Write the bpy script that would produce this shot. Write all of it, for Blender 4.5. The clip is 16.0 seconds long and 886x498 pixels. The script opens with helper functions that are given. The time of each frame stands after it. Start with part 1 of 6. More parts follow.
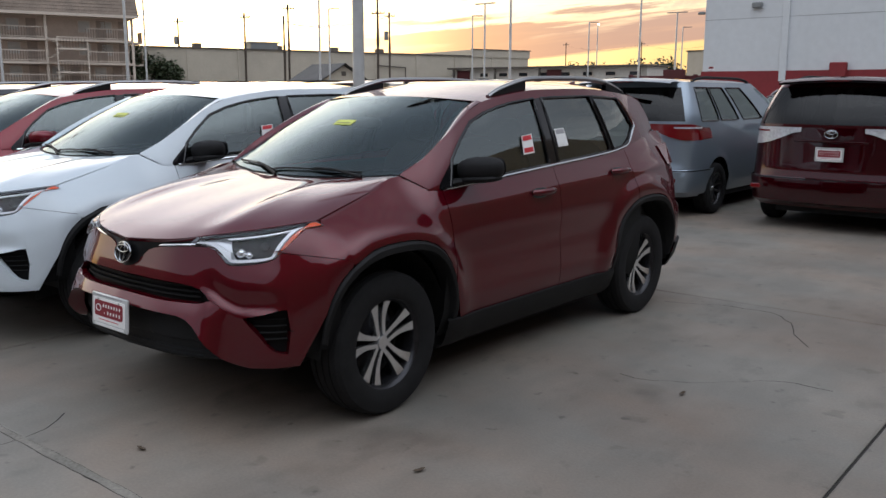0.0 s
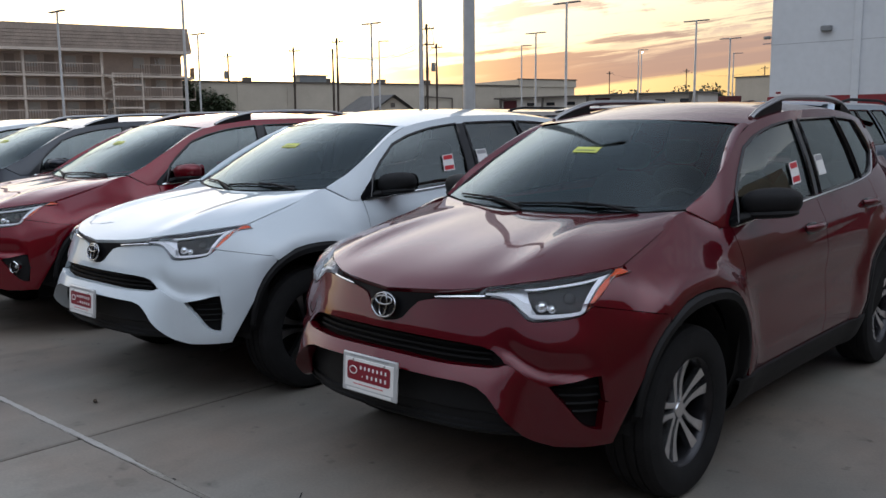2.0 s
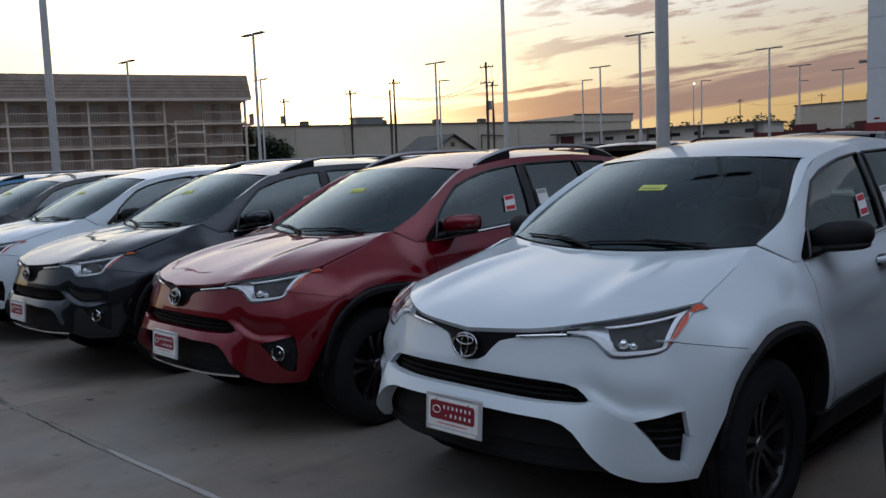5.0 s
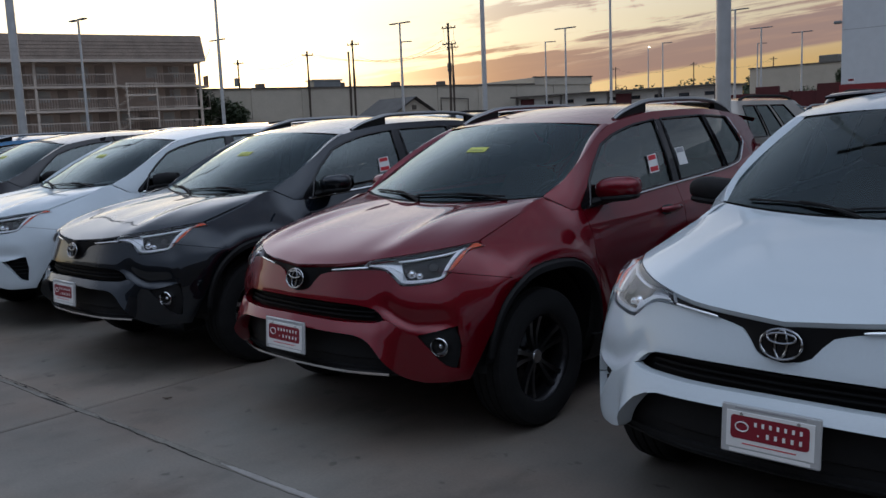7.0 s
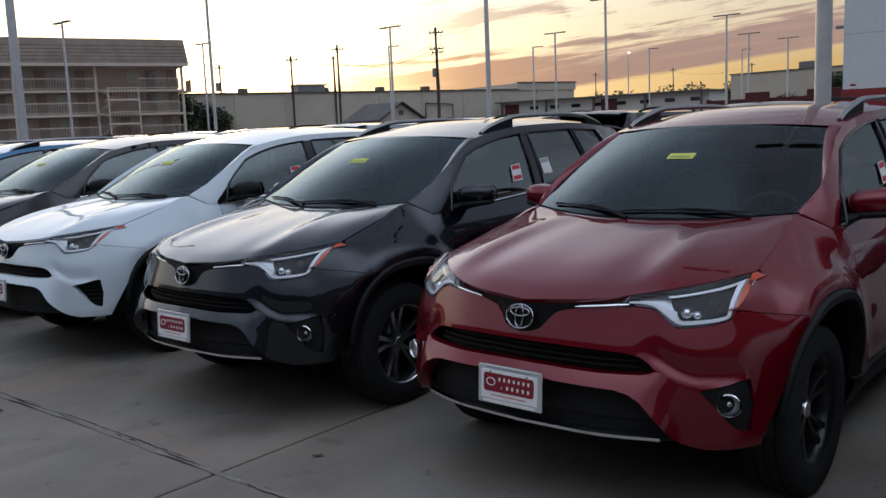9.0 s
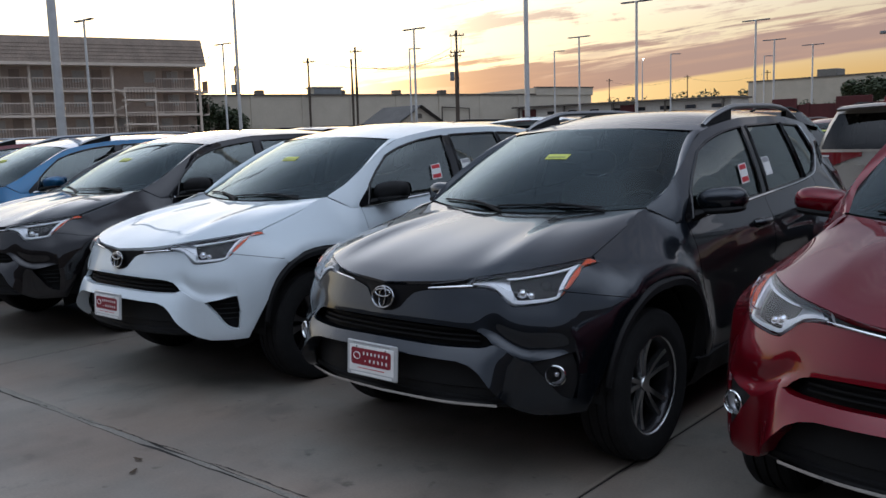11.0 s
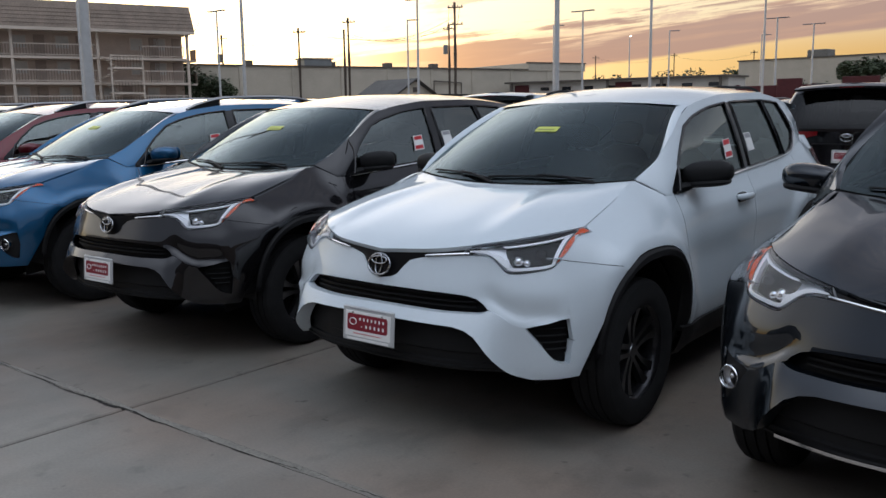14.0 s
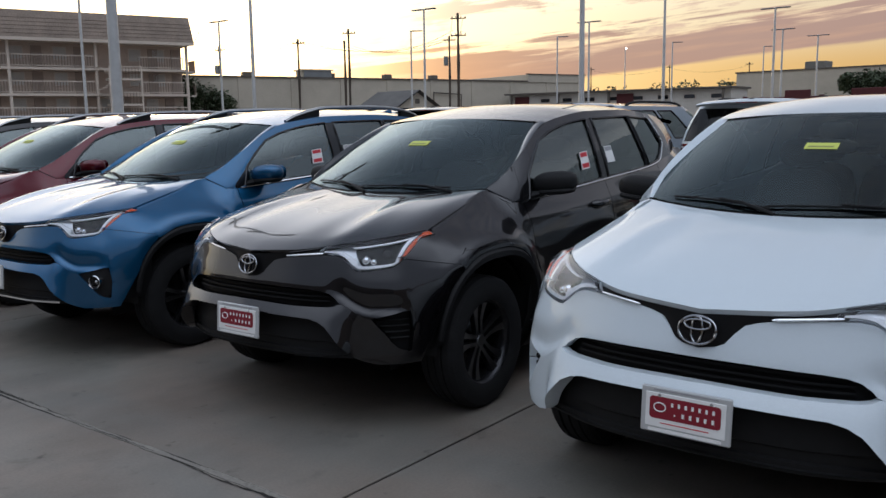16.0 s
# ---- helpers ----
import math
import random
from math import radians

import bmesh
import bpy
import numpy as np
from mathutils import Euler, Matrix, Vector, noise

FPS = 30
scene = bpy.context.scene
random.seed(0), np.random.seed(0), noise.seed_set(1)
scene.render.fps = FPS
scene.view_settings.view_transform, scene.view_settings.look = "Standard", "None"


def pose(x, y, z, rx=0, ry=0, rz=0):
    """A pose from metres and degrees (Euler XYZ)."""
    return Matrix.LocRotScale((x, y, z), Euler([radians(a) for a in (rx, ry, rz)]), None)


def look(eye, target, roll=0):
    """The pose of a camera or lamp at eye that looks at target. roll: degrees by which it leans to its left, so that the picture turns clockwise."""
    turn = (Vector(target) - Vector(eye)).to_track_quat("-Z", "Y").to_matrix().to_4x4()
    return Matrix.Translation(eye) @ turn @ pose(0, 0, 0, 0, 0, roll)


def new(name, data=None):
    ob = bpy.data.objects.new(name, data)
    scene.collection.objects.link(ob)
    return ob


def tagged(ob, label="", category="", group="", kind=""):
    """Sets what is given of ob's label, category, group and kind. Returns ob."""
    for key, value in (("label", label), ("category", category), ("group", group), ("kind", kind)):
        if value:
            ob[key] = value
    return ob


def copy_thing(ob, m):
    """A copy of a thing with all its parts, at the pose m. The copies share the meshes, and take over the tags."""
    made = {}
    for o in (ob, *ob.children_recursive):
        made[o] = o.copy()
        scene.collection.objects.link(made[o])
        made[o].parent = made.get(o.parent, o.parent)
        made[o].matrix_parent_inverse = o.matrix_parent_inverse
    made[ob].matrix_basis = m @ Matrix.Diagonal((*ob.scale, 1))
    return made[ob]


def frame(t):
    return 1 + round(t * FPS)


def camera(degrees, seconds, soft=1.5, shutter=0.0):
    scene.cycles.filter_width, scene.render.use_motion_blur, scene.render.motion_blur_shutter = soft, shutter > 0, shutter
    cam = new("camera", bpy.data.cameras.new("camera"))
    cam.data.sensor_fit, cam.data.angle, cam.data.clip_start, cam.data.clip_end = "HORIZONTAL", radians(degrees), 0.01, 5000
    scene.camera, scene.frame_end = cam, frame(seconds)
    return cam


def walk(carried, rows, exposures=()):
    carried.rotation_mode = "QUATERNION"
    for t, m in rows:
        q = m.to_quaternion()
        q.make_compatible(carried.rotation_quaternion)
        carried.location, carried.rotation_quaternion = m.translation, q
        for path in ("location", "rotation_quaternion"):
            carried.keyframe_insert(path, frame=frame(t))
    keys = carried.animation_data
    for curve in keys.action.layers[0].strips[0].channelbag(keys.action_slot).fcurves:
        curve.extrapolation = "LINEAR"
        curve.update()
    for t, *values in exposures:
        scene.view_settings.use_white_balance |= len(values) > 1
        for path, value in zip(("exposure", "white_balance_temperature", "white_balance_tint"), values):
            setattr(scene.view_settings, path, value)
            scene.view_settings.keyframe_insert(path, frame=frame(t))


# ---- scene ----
cam = camera(54.4, 16.0)
PATH = [
    (0, (3.704, -3.003, 1.581), (-2.552, 4.591, -0.202), 0.22),
    (0.5, (3.391, -3.033, 1.545), (-3.037, 4.418, -0.234), 0.06),
    (1, (3.096, -3.110, 1.556), (-3.371, 4.352, -0.025), -0.31),
    (1.5, (2.751, -3.215, 1.581), (-3.750, 4.248, 0.153), -0.92),
    (2, (2.438, -3.221, 1.549), (-4.199, 4.119, 0.108), -0.57),
    (2.5, (2.081, -3.197, 1.568), (-4.667, 4.033, 0.088), 0.10),
    (3, (1.676, -3.274, 1.563), (-5.115, 3.928, 0.142), -0.03),
    (3.5, (1.293, -3.340, 1.558), (-5.658, 3.731, 0.261), -1.01),
    (4, (0.847, -3.355, 1.589), (-6.305, 3.545, 0.480), -1.75),
    (4.2, (0.674, -3.375, 1.577), (-6.482, 3.531, 0.536), -2.10),
    (6.3, (-0.865, -3.550, 1.591), (-7.517, 3.824, 0.409), -1.92),
    (6.5, (-1.005, -3.582, 1.594), (-7.572, 3.849, 0.303), -2.23),
    (7, (-1.378, -3.608, 1.567), (-7.987, 3.762, 0.147), -2.39),
    (7.5, (-1.703, -3.621, 1.576), (-8.433, 3.649, 0.215), -1.53),
    (8, (-2.074, -3.684, 1.614), (-8.568, 3.780, 0.161), -1.10),
    (10.3, (-3.856, -3.729, 1.565), (-10.258, 3.846, 0.283), -3.05),
    (10.5, (-4.030, -3.684, 1.567), (-10.467, 3.863, 0.300), -2.71),
    (11, (-4.386, -3.708, 1.551), (-10.839, 3.819, 0.240), -1.73),
    (11.5, (-4.750, -3.757, 1.559), (-11.153, 3.792, 0.140), -1.45),
    (12, (-5.147, -3.741, 1.542), (-11.587, 3.749, -0.015), -0.84),
    (12.5, (-5.539, -3.767, 1.539), (-12.003, 3.699, -0.036), -0.62),
    (13, (-5.951, -3.817, 1.552), (-12.199, 3.827, -0.041), -1.13),
    (13.5, (-6.368, -3.790, 1.531), (-12.523, 3.924, -0.083), -1.10),
    (14, (-6.776, -3.802, 1.528), (-12.980, 3.876, -0.067), -0.80),
    (14.5, (-7.190, -3.819, 1.549), (-13.455, 3.815, -0.021), -1.45),
    (15, (-7.573, -3.747, 1.524), (-13.658, 4.038, -0.015), -1.96),
    (15.5, (-7.952, -3.707, 1.531), (-14.013, 4.105, 0.034), -0.95),
    (16, (-8.359, -3.722, 1.545), (-14.487, 4.042, 0.080), -0.81),
]
walk(cam, [(t, look(eye, target, roll)) for t, eye, target, roll in PATH],
     [(0, 0.53, 6750, 10), (1, 0.55, 6600, 10), (2, 0.25, 6450, 10), (4.2, -0.07, 6250, 10), (6.4, -0.93, 5700, 10), (7.0, -0.42, 5950, 10), (8.2, -0.17, 6150, 10), (10.4, -0.01, 6150, 10), (12.5, 0.14, 6300, 10), (14.2, 0.15, 6480, 10), (16, 0.11, 6380, 10)])

# ---- sky and light ----
SUN_AZ = radians(57)          # to the left of +y, where the glow lies
world = bpy.data.worlds.new("dusk_sky")
scene.world = world
world.use_nodes = True
wn, wl = world.node_tree.nodes, world.node_tree.links
wn.clear()


def wnode(kind, **kw):
    n = wn.new(kind)
    for k, v in kw.items():
        if k in n.inputs:
            n.inputs[k].default_value = v
    return n


def wmath(op, a, b=None, clamp=False):
    n = wn.new("ShaderNodeMath")
    n.operation, n.use_clamp = op, clamp
    for i, q in enumerate((a, b)):
        if q is None:
            continue
        if isinstance(q, (int, float)):
            n.inputs[i].default_value = q
        else:
            wl.new(q, n.inputs[i])
    return n.outputs[0]


def wmix(fac, a, b, mode="MIX"):
    n = wn.new("ShaderNodeMix")
    n.data_type, n.blend_type = "RGBA", mode
    for i, q in ((0, fac), (6, a), (7, b)):
        if isinstance(q, (int, float, tuple)):
            n.inputs[i].default_value = q
        else:
            wl.new(q, n.inputs[i])
    return n.outputs[2]


def wramp(fac, stops):
    n = wn.new("ShaderNodeValToRGB")
    n.color_ramp.interpolation = "EASE"
    while len(n.color_ramp.elements) < len(stops):
        n.color_ramp.elements.new(0.5)
    for e, (p, c) in zip(n.color_ramp.elements, stops):
        e.position, e.color = p, (*c, 1)
    wl.new(fac, n.inputs[0])
    return n.outputs[0]


coord = wn.new("ShaderNodeTexCoord")
sep = wn.new("ShaderNodeSeparateXYZ")
wl.new(coord.outputs["Generated"], sep.inputs[0])
sky = wn.new("ShaderNodeTexSky")
sky.sky_type, sky.sun_disc = "NISHITA", False
sky.sun_elevation, sky.sun_rotation = radians(2.0), -SUN_AZ
sky.air_density, sky.dust_density, sky.ozone_density = 1.0, 1.5, 1.0
# the way seen as degrees to the left of +y, and over the horizon
az = wmath("MULTIPLY", wmath("ARCTAN2", wmath("MULTIPLY", sep.outputs[0], -1.0), sep.outputs[1]), 57.2958)
el = wmath("MULTIPLY", wmath("ARCSINE", sep.outputs[2]), 57.2958)
el0 = wmath("MAXIMUM", el, 0.0)
up90 = wmath("DIVIDE", el0, 90.0, True)
off = wmath("SUBTRACT", az, math.degrees(SUN_AZ))
dot = wn.new("ShaderNodeVectorMath")
dot.operation = "DOT_PRODUCT"
wl.new(coord.outputs["Generated"], dot.inputs[0])
dot.inputs[1].default_value = (-math.sin(SUN_AZ), math.cos(SUN_AZ), 0.03)


def gauss(x, y=None):
    """exp(-(x^2 + y^2))"""
    q = wmath("MULTIPLY", x, x)
    if y is not None:
        q = wmath("ADD", q, wmath("MULTIPLY", y, y))
    return wmath("POWER", 2.71828, wmath("MULTIPLY", q, -1.0))


def step(x, lo, hi):
    n = wn.new("ShaderNodeMapRange")
    n.interpolation_type = "SMOOTHSTEP"
    n.inputs[1].default_value, n.inputs[2].default_value = lo, hi
    wl.new(x, n.inputs[0])
    return n.outputs[0]


# clear sky of the hour, with fill light added out of view: warm low band on the sun's side, pale blue behind
band = wramp(up90, [(0.0, (0.76, 0.43, 0.13)), (0.030, (0.74, 0.47, 0.17)), (0.065, (0.84, 0.70, 0.45)), (0.12, (0.96, 0.90, 0.80)), (0.20, (0.78, 0.76, 0.76)), (0.30, (0.68, 0.71, 0.80)), (0.41, (0.40, 0.45, 0.56)), (0.52, (0.32, 0.38, 0.49)), (1.0, (0.36, 0.43, 0.56))])
# raised high up behind the view as added fill for ground and hoods
away = wramp(up90, [(0.0, (0.30, 0.33, 0.41)), (0.30, (0.34, 0.38, 0.47)), (0.44, (0.92, 1.01, 1.19)), (0.58, (1.28, 1.40, 1.62)), (1.0, (0.80, 0.90, 1.10))])
band = wmix(1.0, band, wmix(step(az, 8, 36), (0.80, 0.77, 0.80, 1), (1, 1, 1, 1)), "MULTIPLY")
half = step(dot.outputs["Value"], -0.15, 0.65)
clear = wmix(half, away, band)
core = gauss(wmath("DIVIDE", off, 13.0), wmath("DIVIDE", wmath("SUBTRACT", el, 1.0), 6.0))
halo = gauss(wmath("DIVIDE", off, 24.0), wmath("DIVIDE", el, 15.0))
clear = wmix(1.0, clear, wmix(core, (0, 0, 0, 1), (2.6, 1.9, 1.0, 1)), "ADD")
clear = wmix(1.0, clear, wmix(halo, (0, 0, 0, 1), (0.95, 0.78, 0.48, 1)), "ADD")
# broad bright patch added above the view, mirrored by the hoods
glow = gauss(wmath("DIVIDE", wmath("SUBTRACT", off, 10.0), 33.0), wmath("DIVIDE", wmath("SUBTRACT", el, 24.0), 13.0))
clear = wmix(1.0, clear, wmix(glow, (0, 0, 0, 1), (0.92, 0.94, 1.0, 1)), "ADD")
# clouds: high grey cover away from the glow, added above the view to darken hood reflections; streaks that run slightly
# downhill towards the sun, and one broad mauve bank
tilt = wmath("ADD", el, wmath("MULTIPLY", az, 0.098))
flat = wn.new("ShaderNodeCombineXYZ")
wl.new(wmath("MULTIPLY", az, 0.055), flat.inputs[0])
wl.new(wmath("MULTIPLY", tilt, 0.62), flat.inputs[1])
cl = wnode("ShaderNodeTexNoise", Scale=1.0, Detail=10.0, Roughness=0.60, Distortion=0.35)
wl.new(flat.outputs[0], cl.inputs["Vector"])
round_ = wn.new("ShaderNodeCombineXYZ")
wl.new(wmath("MULTIPLY", az, 0.15), round_.inputs[0])
wl.new(wmath("MULTIPLY", tilt, 0.50), round_.inputs[1])
puff = wnode("ShaderNodeTexNoise", Scale=1.0, Detail=9.0, Roughness=0.62, Distortion=0.5)
wl.new(round_.outputs[0], puff.inputs["Vector"])
long_ = wn.new("ShaderNodeCombineXYZ")
wl.new(wmath("MULTIPLY", az, 0.075), long_.inputs[0])
wl.new(wmath("MULTIPLY", tilt, 1.15), long_.inputs[1])
streak = wnode("ShaderNodeTexNoise", Scale=1.0, Detail=8.0, Roughness=0.58, Distortion=0.25)
wl.new(long_.outputs[0], streak.inputs["Vector"])
wob = wmath("ADD", wmath("MULTIPLY", wmath("SUBTRACT", streak.outputs[0], 0.5), 6.0), wmath("MULTIPLY", wmath("SUBTRACT", puff.outputs[0], 0.5), 2.2))
line = wmath("ADD", tilt, wmath("MULTIPLY", wob, 0.10))
bank = wmath("MULTIPLY", step(line, 5.40, 5.65), wmath("SUBTRACT", 1.0, step(wmath("ADD", tilt, wob), 7.6, 8.3)))
reach = wmath("MULTIPLY", step(az, -30, 4), wmath("SUBTRACT", 1.0, step(az, 36, 52)))
bank = wmath("MULTIPLY", bank, reach)
wisps = wmath("MULTIPLY", step(wmath("ADD", wmath("MULTIPLY", puff.outputs[0], 0.5), wmath("MULTIPLY", streak.outputs[0], 0.5)), 0.515, 0.575), wmath("MULTIPLY", step(tilt, 7.0, 8.2), wmath("SUBTRACT", 1.0, step(el, 9.0, 14.0))))
wisps = wmath("MULTIPLY", wisps, wmath("SUBTRACT", 1.0, step(az, 30, 48)))
lit = wnode("ShaderNodeTexNoise", Scale=2.3, Detail=6.0)
wl.new(flat.outputs[0], lit.inputs["Vector"])
warm = wmath("MULTIPLY", step(lit.outputs[0], 0.46, 0.70), 0.30)
mauve = wmix(step(az, 28, 50), (0.37, 0.235, 0.215, 1), (0.80, 0.42, 0.21, 1))
mauve = wmix(warm, mauve, (0.66, 0.38, 0.25, 1))
edge = wmath("MULTIPLY", step(streak.outputs[0], 0.50, 0.62), wmath("MULTIPLY", step(tilt, 6.3, 7.3), wmath("SUBTRACT", 1.0, step(tilt, 8.4, 9.4))))
mauve = wmix(wmath("MULTIPLY", edge, 0.7), mauve, (0.92, 0.66, 0.44, 1))
wisp_c = wmix(half, (0.95, 0.95, 1.02, 1), (0.60, 0.42, 0.34, 1))
# unseen dark cover, placed where the hoods mirror the sky
added_deck = wmath("MULTIPLY", step(wmath("ADD", el, wmath("MULTIPLY", wob, 1.5)), 13.0, 21.0), wmath("SUBTRACT", 1.0, step(az, 16, 46)))
added_deck = wmath("MULTIPLY", added_deck, step(dot.outputs["Value"], -0.10, 0.30))
clear = wmix(wmath("MULTIPLY", added_deck, 0.92), clear, wmix(step(puff.outputs[0], 0.40, 0.62), (0.19, 0.205, 0.26, 1), (0.29, 0.29, 0.33, 1)))
clouded = wmix(wmath("MULTIPLY", wisps, 0.9), clear, wisp_c)
clouded = wmix(wmath("MULTIPLY", bank, 0.95), clouded, mauve)
# the physical sky under all of it
bg1, bg2, both, out = wn.new("ShaderNodeBackground"), wn.new("ShaderNodeBackground"), wn.new("ShaderNodeAddShader"), wn.new("ShaderNodeOutputWorld")
wl.new(sky.outputs[0], bg1.inputs[0])
bg1.inputs[1].default_value = 0.02
wl.new(clouded, bg2.inputs[0])
bg2.inputs[1].default_value = 1.0
wl.new(bg1.outputs[0], both.inputs[0])
wl.new(bg2.outputs[0], both.inputs[1])
wl.new(both.outputs[0], out.inputs[0])

sun = new("sun", bpy.data.lights.new("sun", "SUN"))
sun.data.energy, sun.data.angle, sun.data.color = 0.5, radians(10), (1.0, 0.66, 0.36)
sun.matrix_world = look((-math.sin(SUN_AZ) * 50, math.cos(SUN_AZ) * 50, 3.5), (0, 0, 0))


# ---- materials ----
def mat(name, color, rough=0.5, metal=0.0, coat=0.0, spec=0.5, bump=0.0, scale=20.0, vary=0.0, emit=0.0, coords="Object"):
    """A surface with a grain and larger stains: vary is how far the colour wanders, bump the height of the grain."""
    m = bpy.data.materials.new(name)
    m.use_nodes = True
    n, l = m.node_tree.nodes, m.node_tree.links
    b = n["Principled BSDF"]
    b.inputs["Base Color"].default_value = (*color, 1)
    b.inputs["Roughness"].default_value, b.inputs["Metallic"].default_value = rough, metal
    b.inputs["Coat Weight"].default_value, b.inputs["Coat Roughness"].default_value = coat, 0.03
    b.inputs["Specular IOR Level"].default_value = spec
    if emit:
        b.inputs["Emission Color"].default_value, b.inputs["Emission Strength"].default_value = (*color, 1), emit
    if vary or bump:
        tc = n.new("ShaderNodeTexCoord")
        big, fine = n.new("ShaderNodeTexNoise"), n.new("ShaderNodeTexNoise")
        big.inputs["Scale"].default_value, big.inputs["Detail"].default_value = scale * 0.08, 6
        fine.inputs["Scale"].default_value, fine.inputs["Detail"].default_value = scale, 4
        for q in (big, fine):
            l.new(tc.outputs[coords], q.inputs["Vector"])
        add = n.new("ShaderNodeMath")
        add.operation = "ADD"
        l.new(big.outputs[0], add.inputs[0])
        l.new(fine.outputs[0], add.inputs[1])
        ramp = n.new("ShaderNodeMapRange")
        ramp.inputs[1].default_value, ramp.inputs[2].default_value = 0.7, 1.3
        ramp.inputs[3].default_value, ramp.inputs[4].default_value = 1 - vary, 1 + vary
        l.new(add.outputs[0], ramp.inputs[0])
        mul = n.new("ShaderNodeVectorMath")
        mul.operation = "SCALE"
        mul.inputs[0].default_value = color
        l.new(ramp.outputs[0], mul.inputs["Scale"])
        l.new(mul.outputs[0], b.inputs["Base Color"])
        if bump:
            bp = n.new("ShaderNodeBump")
            bp.inputs["Strength"].default_value, bp.inputs["Distance"].default_value = 0.6, bump
            l.new(fine.outputs[0], bp.inputs["Height"])
            l.new(bp.outputs[0], b.inputs["Normal"])
    return m


def paint(name, color, metal, rough=0.42):
    """Car paint: flakes of metal under a clear coat with a faint film of dust."""
    m = mat(name, color, rough, metal, 1.0, 0.0)
    n, l = m.node_tree.nodes, m.node_tree.links
    b = n["Principled BSDF"]
    tc = n.new("ShaderNodeTexCoord")
    fl, dust = n.new("ShaderNodeTexNoise"), n.new("ShaderNodeTexNoise")
    fl.inputs["Scale"].default_value, dust.inputs["Scale"].default_value = 900, 2.5
    dust.inputs["Detail"].default_value = 8
    for q in (fl, dust):
        l.new(tc.outputs["Object"], q.inputs["Vector"])
    r1, r2 = n.new("ShaderNodeMapRange"), n.new("ShaderNodeMapRange")
    for r, lo, hi, a, c in ((r1, 0.3, 0.7, 0.86, 1.14), (r2, 0.35, 0.75, 0.004, 0.018)):
        for i, v in enumerate((lo, hi, a, c)):
            r.inputs[i + 1].default_value = v
    l.new(fl.outputs[0], r1.inputs[0])
    l.new(dust.outputs[0], r2.inputs[0])
    sc = n.new("ShaderNodeVectorMath")
    sc.operation = "SCALE"
    sc.inputs[0].default_value = color
    l.new(r1.outputs[0], sc.inputs["Scale"])
    l.new(sc.outputs[0], b.inputs["Base Color"])
    l.new(r2.outputs[0], b.inputs["Coat Roughness"])
    b.inputs["Coat IOR"].default_value = 1.55
    return m


def glass(name, tint, ior=1.75, sheen=(1.0, 1.0, 1.0)):
    """A thin tinted pane: it lets some light through and mirrors by its angle."""
    m = bpy.data.materials.new(name)
    m.use_nodes = True
    n, l = m.node_tree.nodes, m.node_tree.links
    n.clear()
    tr, gl, mix, fr, o = (n.new("ShaderNode" + k) for k in ("BsdfTransparent", "BsdfGlossy", "MixShader", "Fresnel", "OutputMaterial"))
    tr.inputs[0].default_value = (*tint, 1)
    gl.inputs["Roughness"].default_value = 0.012
    gl.inputs[0].default_value = (*sheen, 1)
    fr.inputs[0].default_value = ior
    l.new(fr.outputs[0], mix.inputs[0])
    l.new(tr.outputs[0], mix.inputs[1])
    l.new(gl.outputs[0], mix.inputs[2])
    l.new(mix.outputs[0], o.inputs[0])
    return m


MAROON = paint("ruby_paint", (0.088, 0.0009, 0.0062), 0.55, 0.38)
RED = paint("red_paint", (0.150, 0.0014, 0.0085), 0.55, 0.38)
WHITE = paint("white_paint", (0.570, 0.632, 0.670), 0.0, 0.5)
GREY = paint("grey_paint", (0.0080, 0.0122, 0.0185), 0.8, 0.33)
DARK = paint("charcoal_paint", (0.0112, 0.0105, 0.0122), 0.8, 0.35)
BLUE = paint("blue_paint", (0.007, 0.086, 0.195), 0.7, 0.34)
WINE = paint("wine_red_paint", (0.045, 0.0012, 0.0040), 0.85, 0.36)
SILVER = paint("silver_blue_paint", (0.235, 0.285, 0.335), 0.6, 0.30)
NAVY = paint("navy_paint", (0.012, 0.018, 0.05), 0.5)
SLATBLACK = mat("slat_black", (0.006, 0.006, 0.0065), 0.6, spec=0.15)
BLACKPLASTIC = mat("black_plastic", (0.0095, 0.0095, 0.0100), 0.6, spec=0.2, bump=0.0006, scale=400, vary=0.15)
GLOSSBLACK = mat("gloss_black", (0.008, 0.008, 0.009), 0.08)
BARBLACK = mat("bar_black", (0.007, 0.007, 0.008), 0.32, spec=0.25)
CHROME = mat("chrome", (0.78, 0.79, 0.80), 0.07, 1.0)
RAIL = mat("rail_silver", (0.34, 0.345, 0.35), 0.36, 1.0)
BADGE = mat("badge_chrome", (0.46, 0.47, 0.49), 0.10, 1.0)
SATIN = mat("satin_silver", (0.48, 0.49, 0.50), 0.3, 1.0)
RUBBER = mat("tyre_rubber", (0.013, 0.013, 0.0135), 0.85, spec=0.2, bump=0.001, scale=150, vary=0.25)
WELL = mat("wheel_well_liner", (0.018, 0.018, 0.018), 0.9, spec=0.1, vary=0.2)
CLOTH = mat("seat_cloth", (0.030, 0.029, 0.028), 0.9, bump=0.001, scale=300, vary=0.2)
DASH = mat("dashboard_plastic", (0.015, 0.015, 0.016), 0.7, vary=0.2)
GLASS = glass("windshield_glass", (0.62, 0.71, 0.69), 1.56, (0.86, 0.99, 1.0))
SIDEGLASS = glass("side_glass", (0.62, 0.68, 0.65), 2.35, (0.90, 1.0, 0.98))
REARPANE = glass("dark_rear_glass", (0.05, 0.05, 0.055), 1.42)
PRIVACY = glass("privacy_glass", (0.26, 0.28, 0.27), 2.3, (0.90, 1.0, 0.98))
LENS = glass("lamp_lens", (0.97, 0.98, 1.0), 1.36)
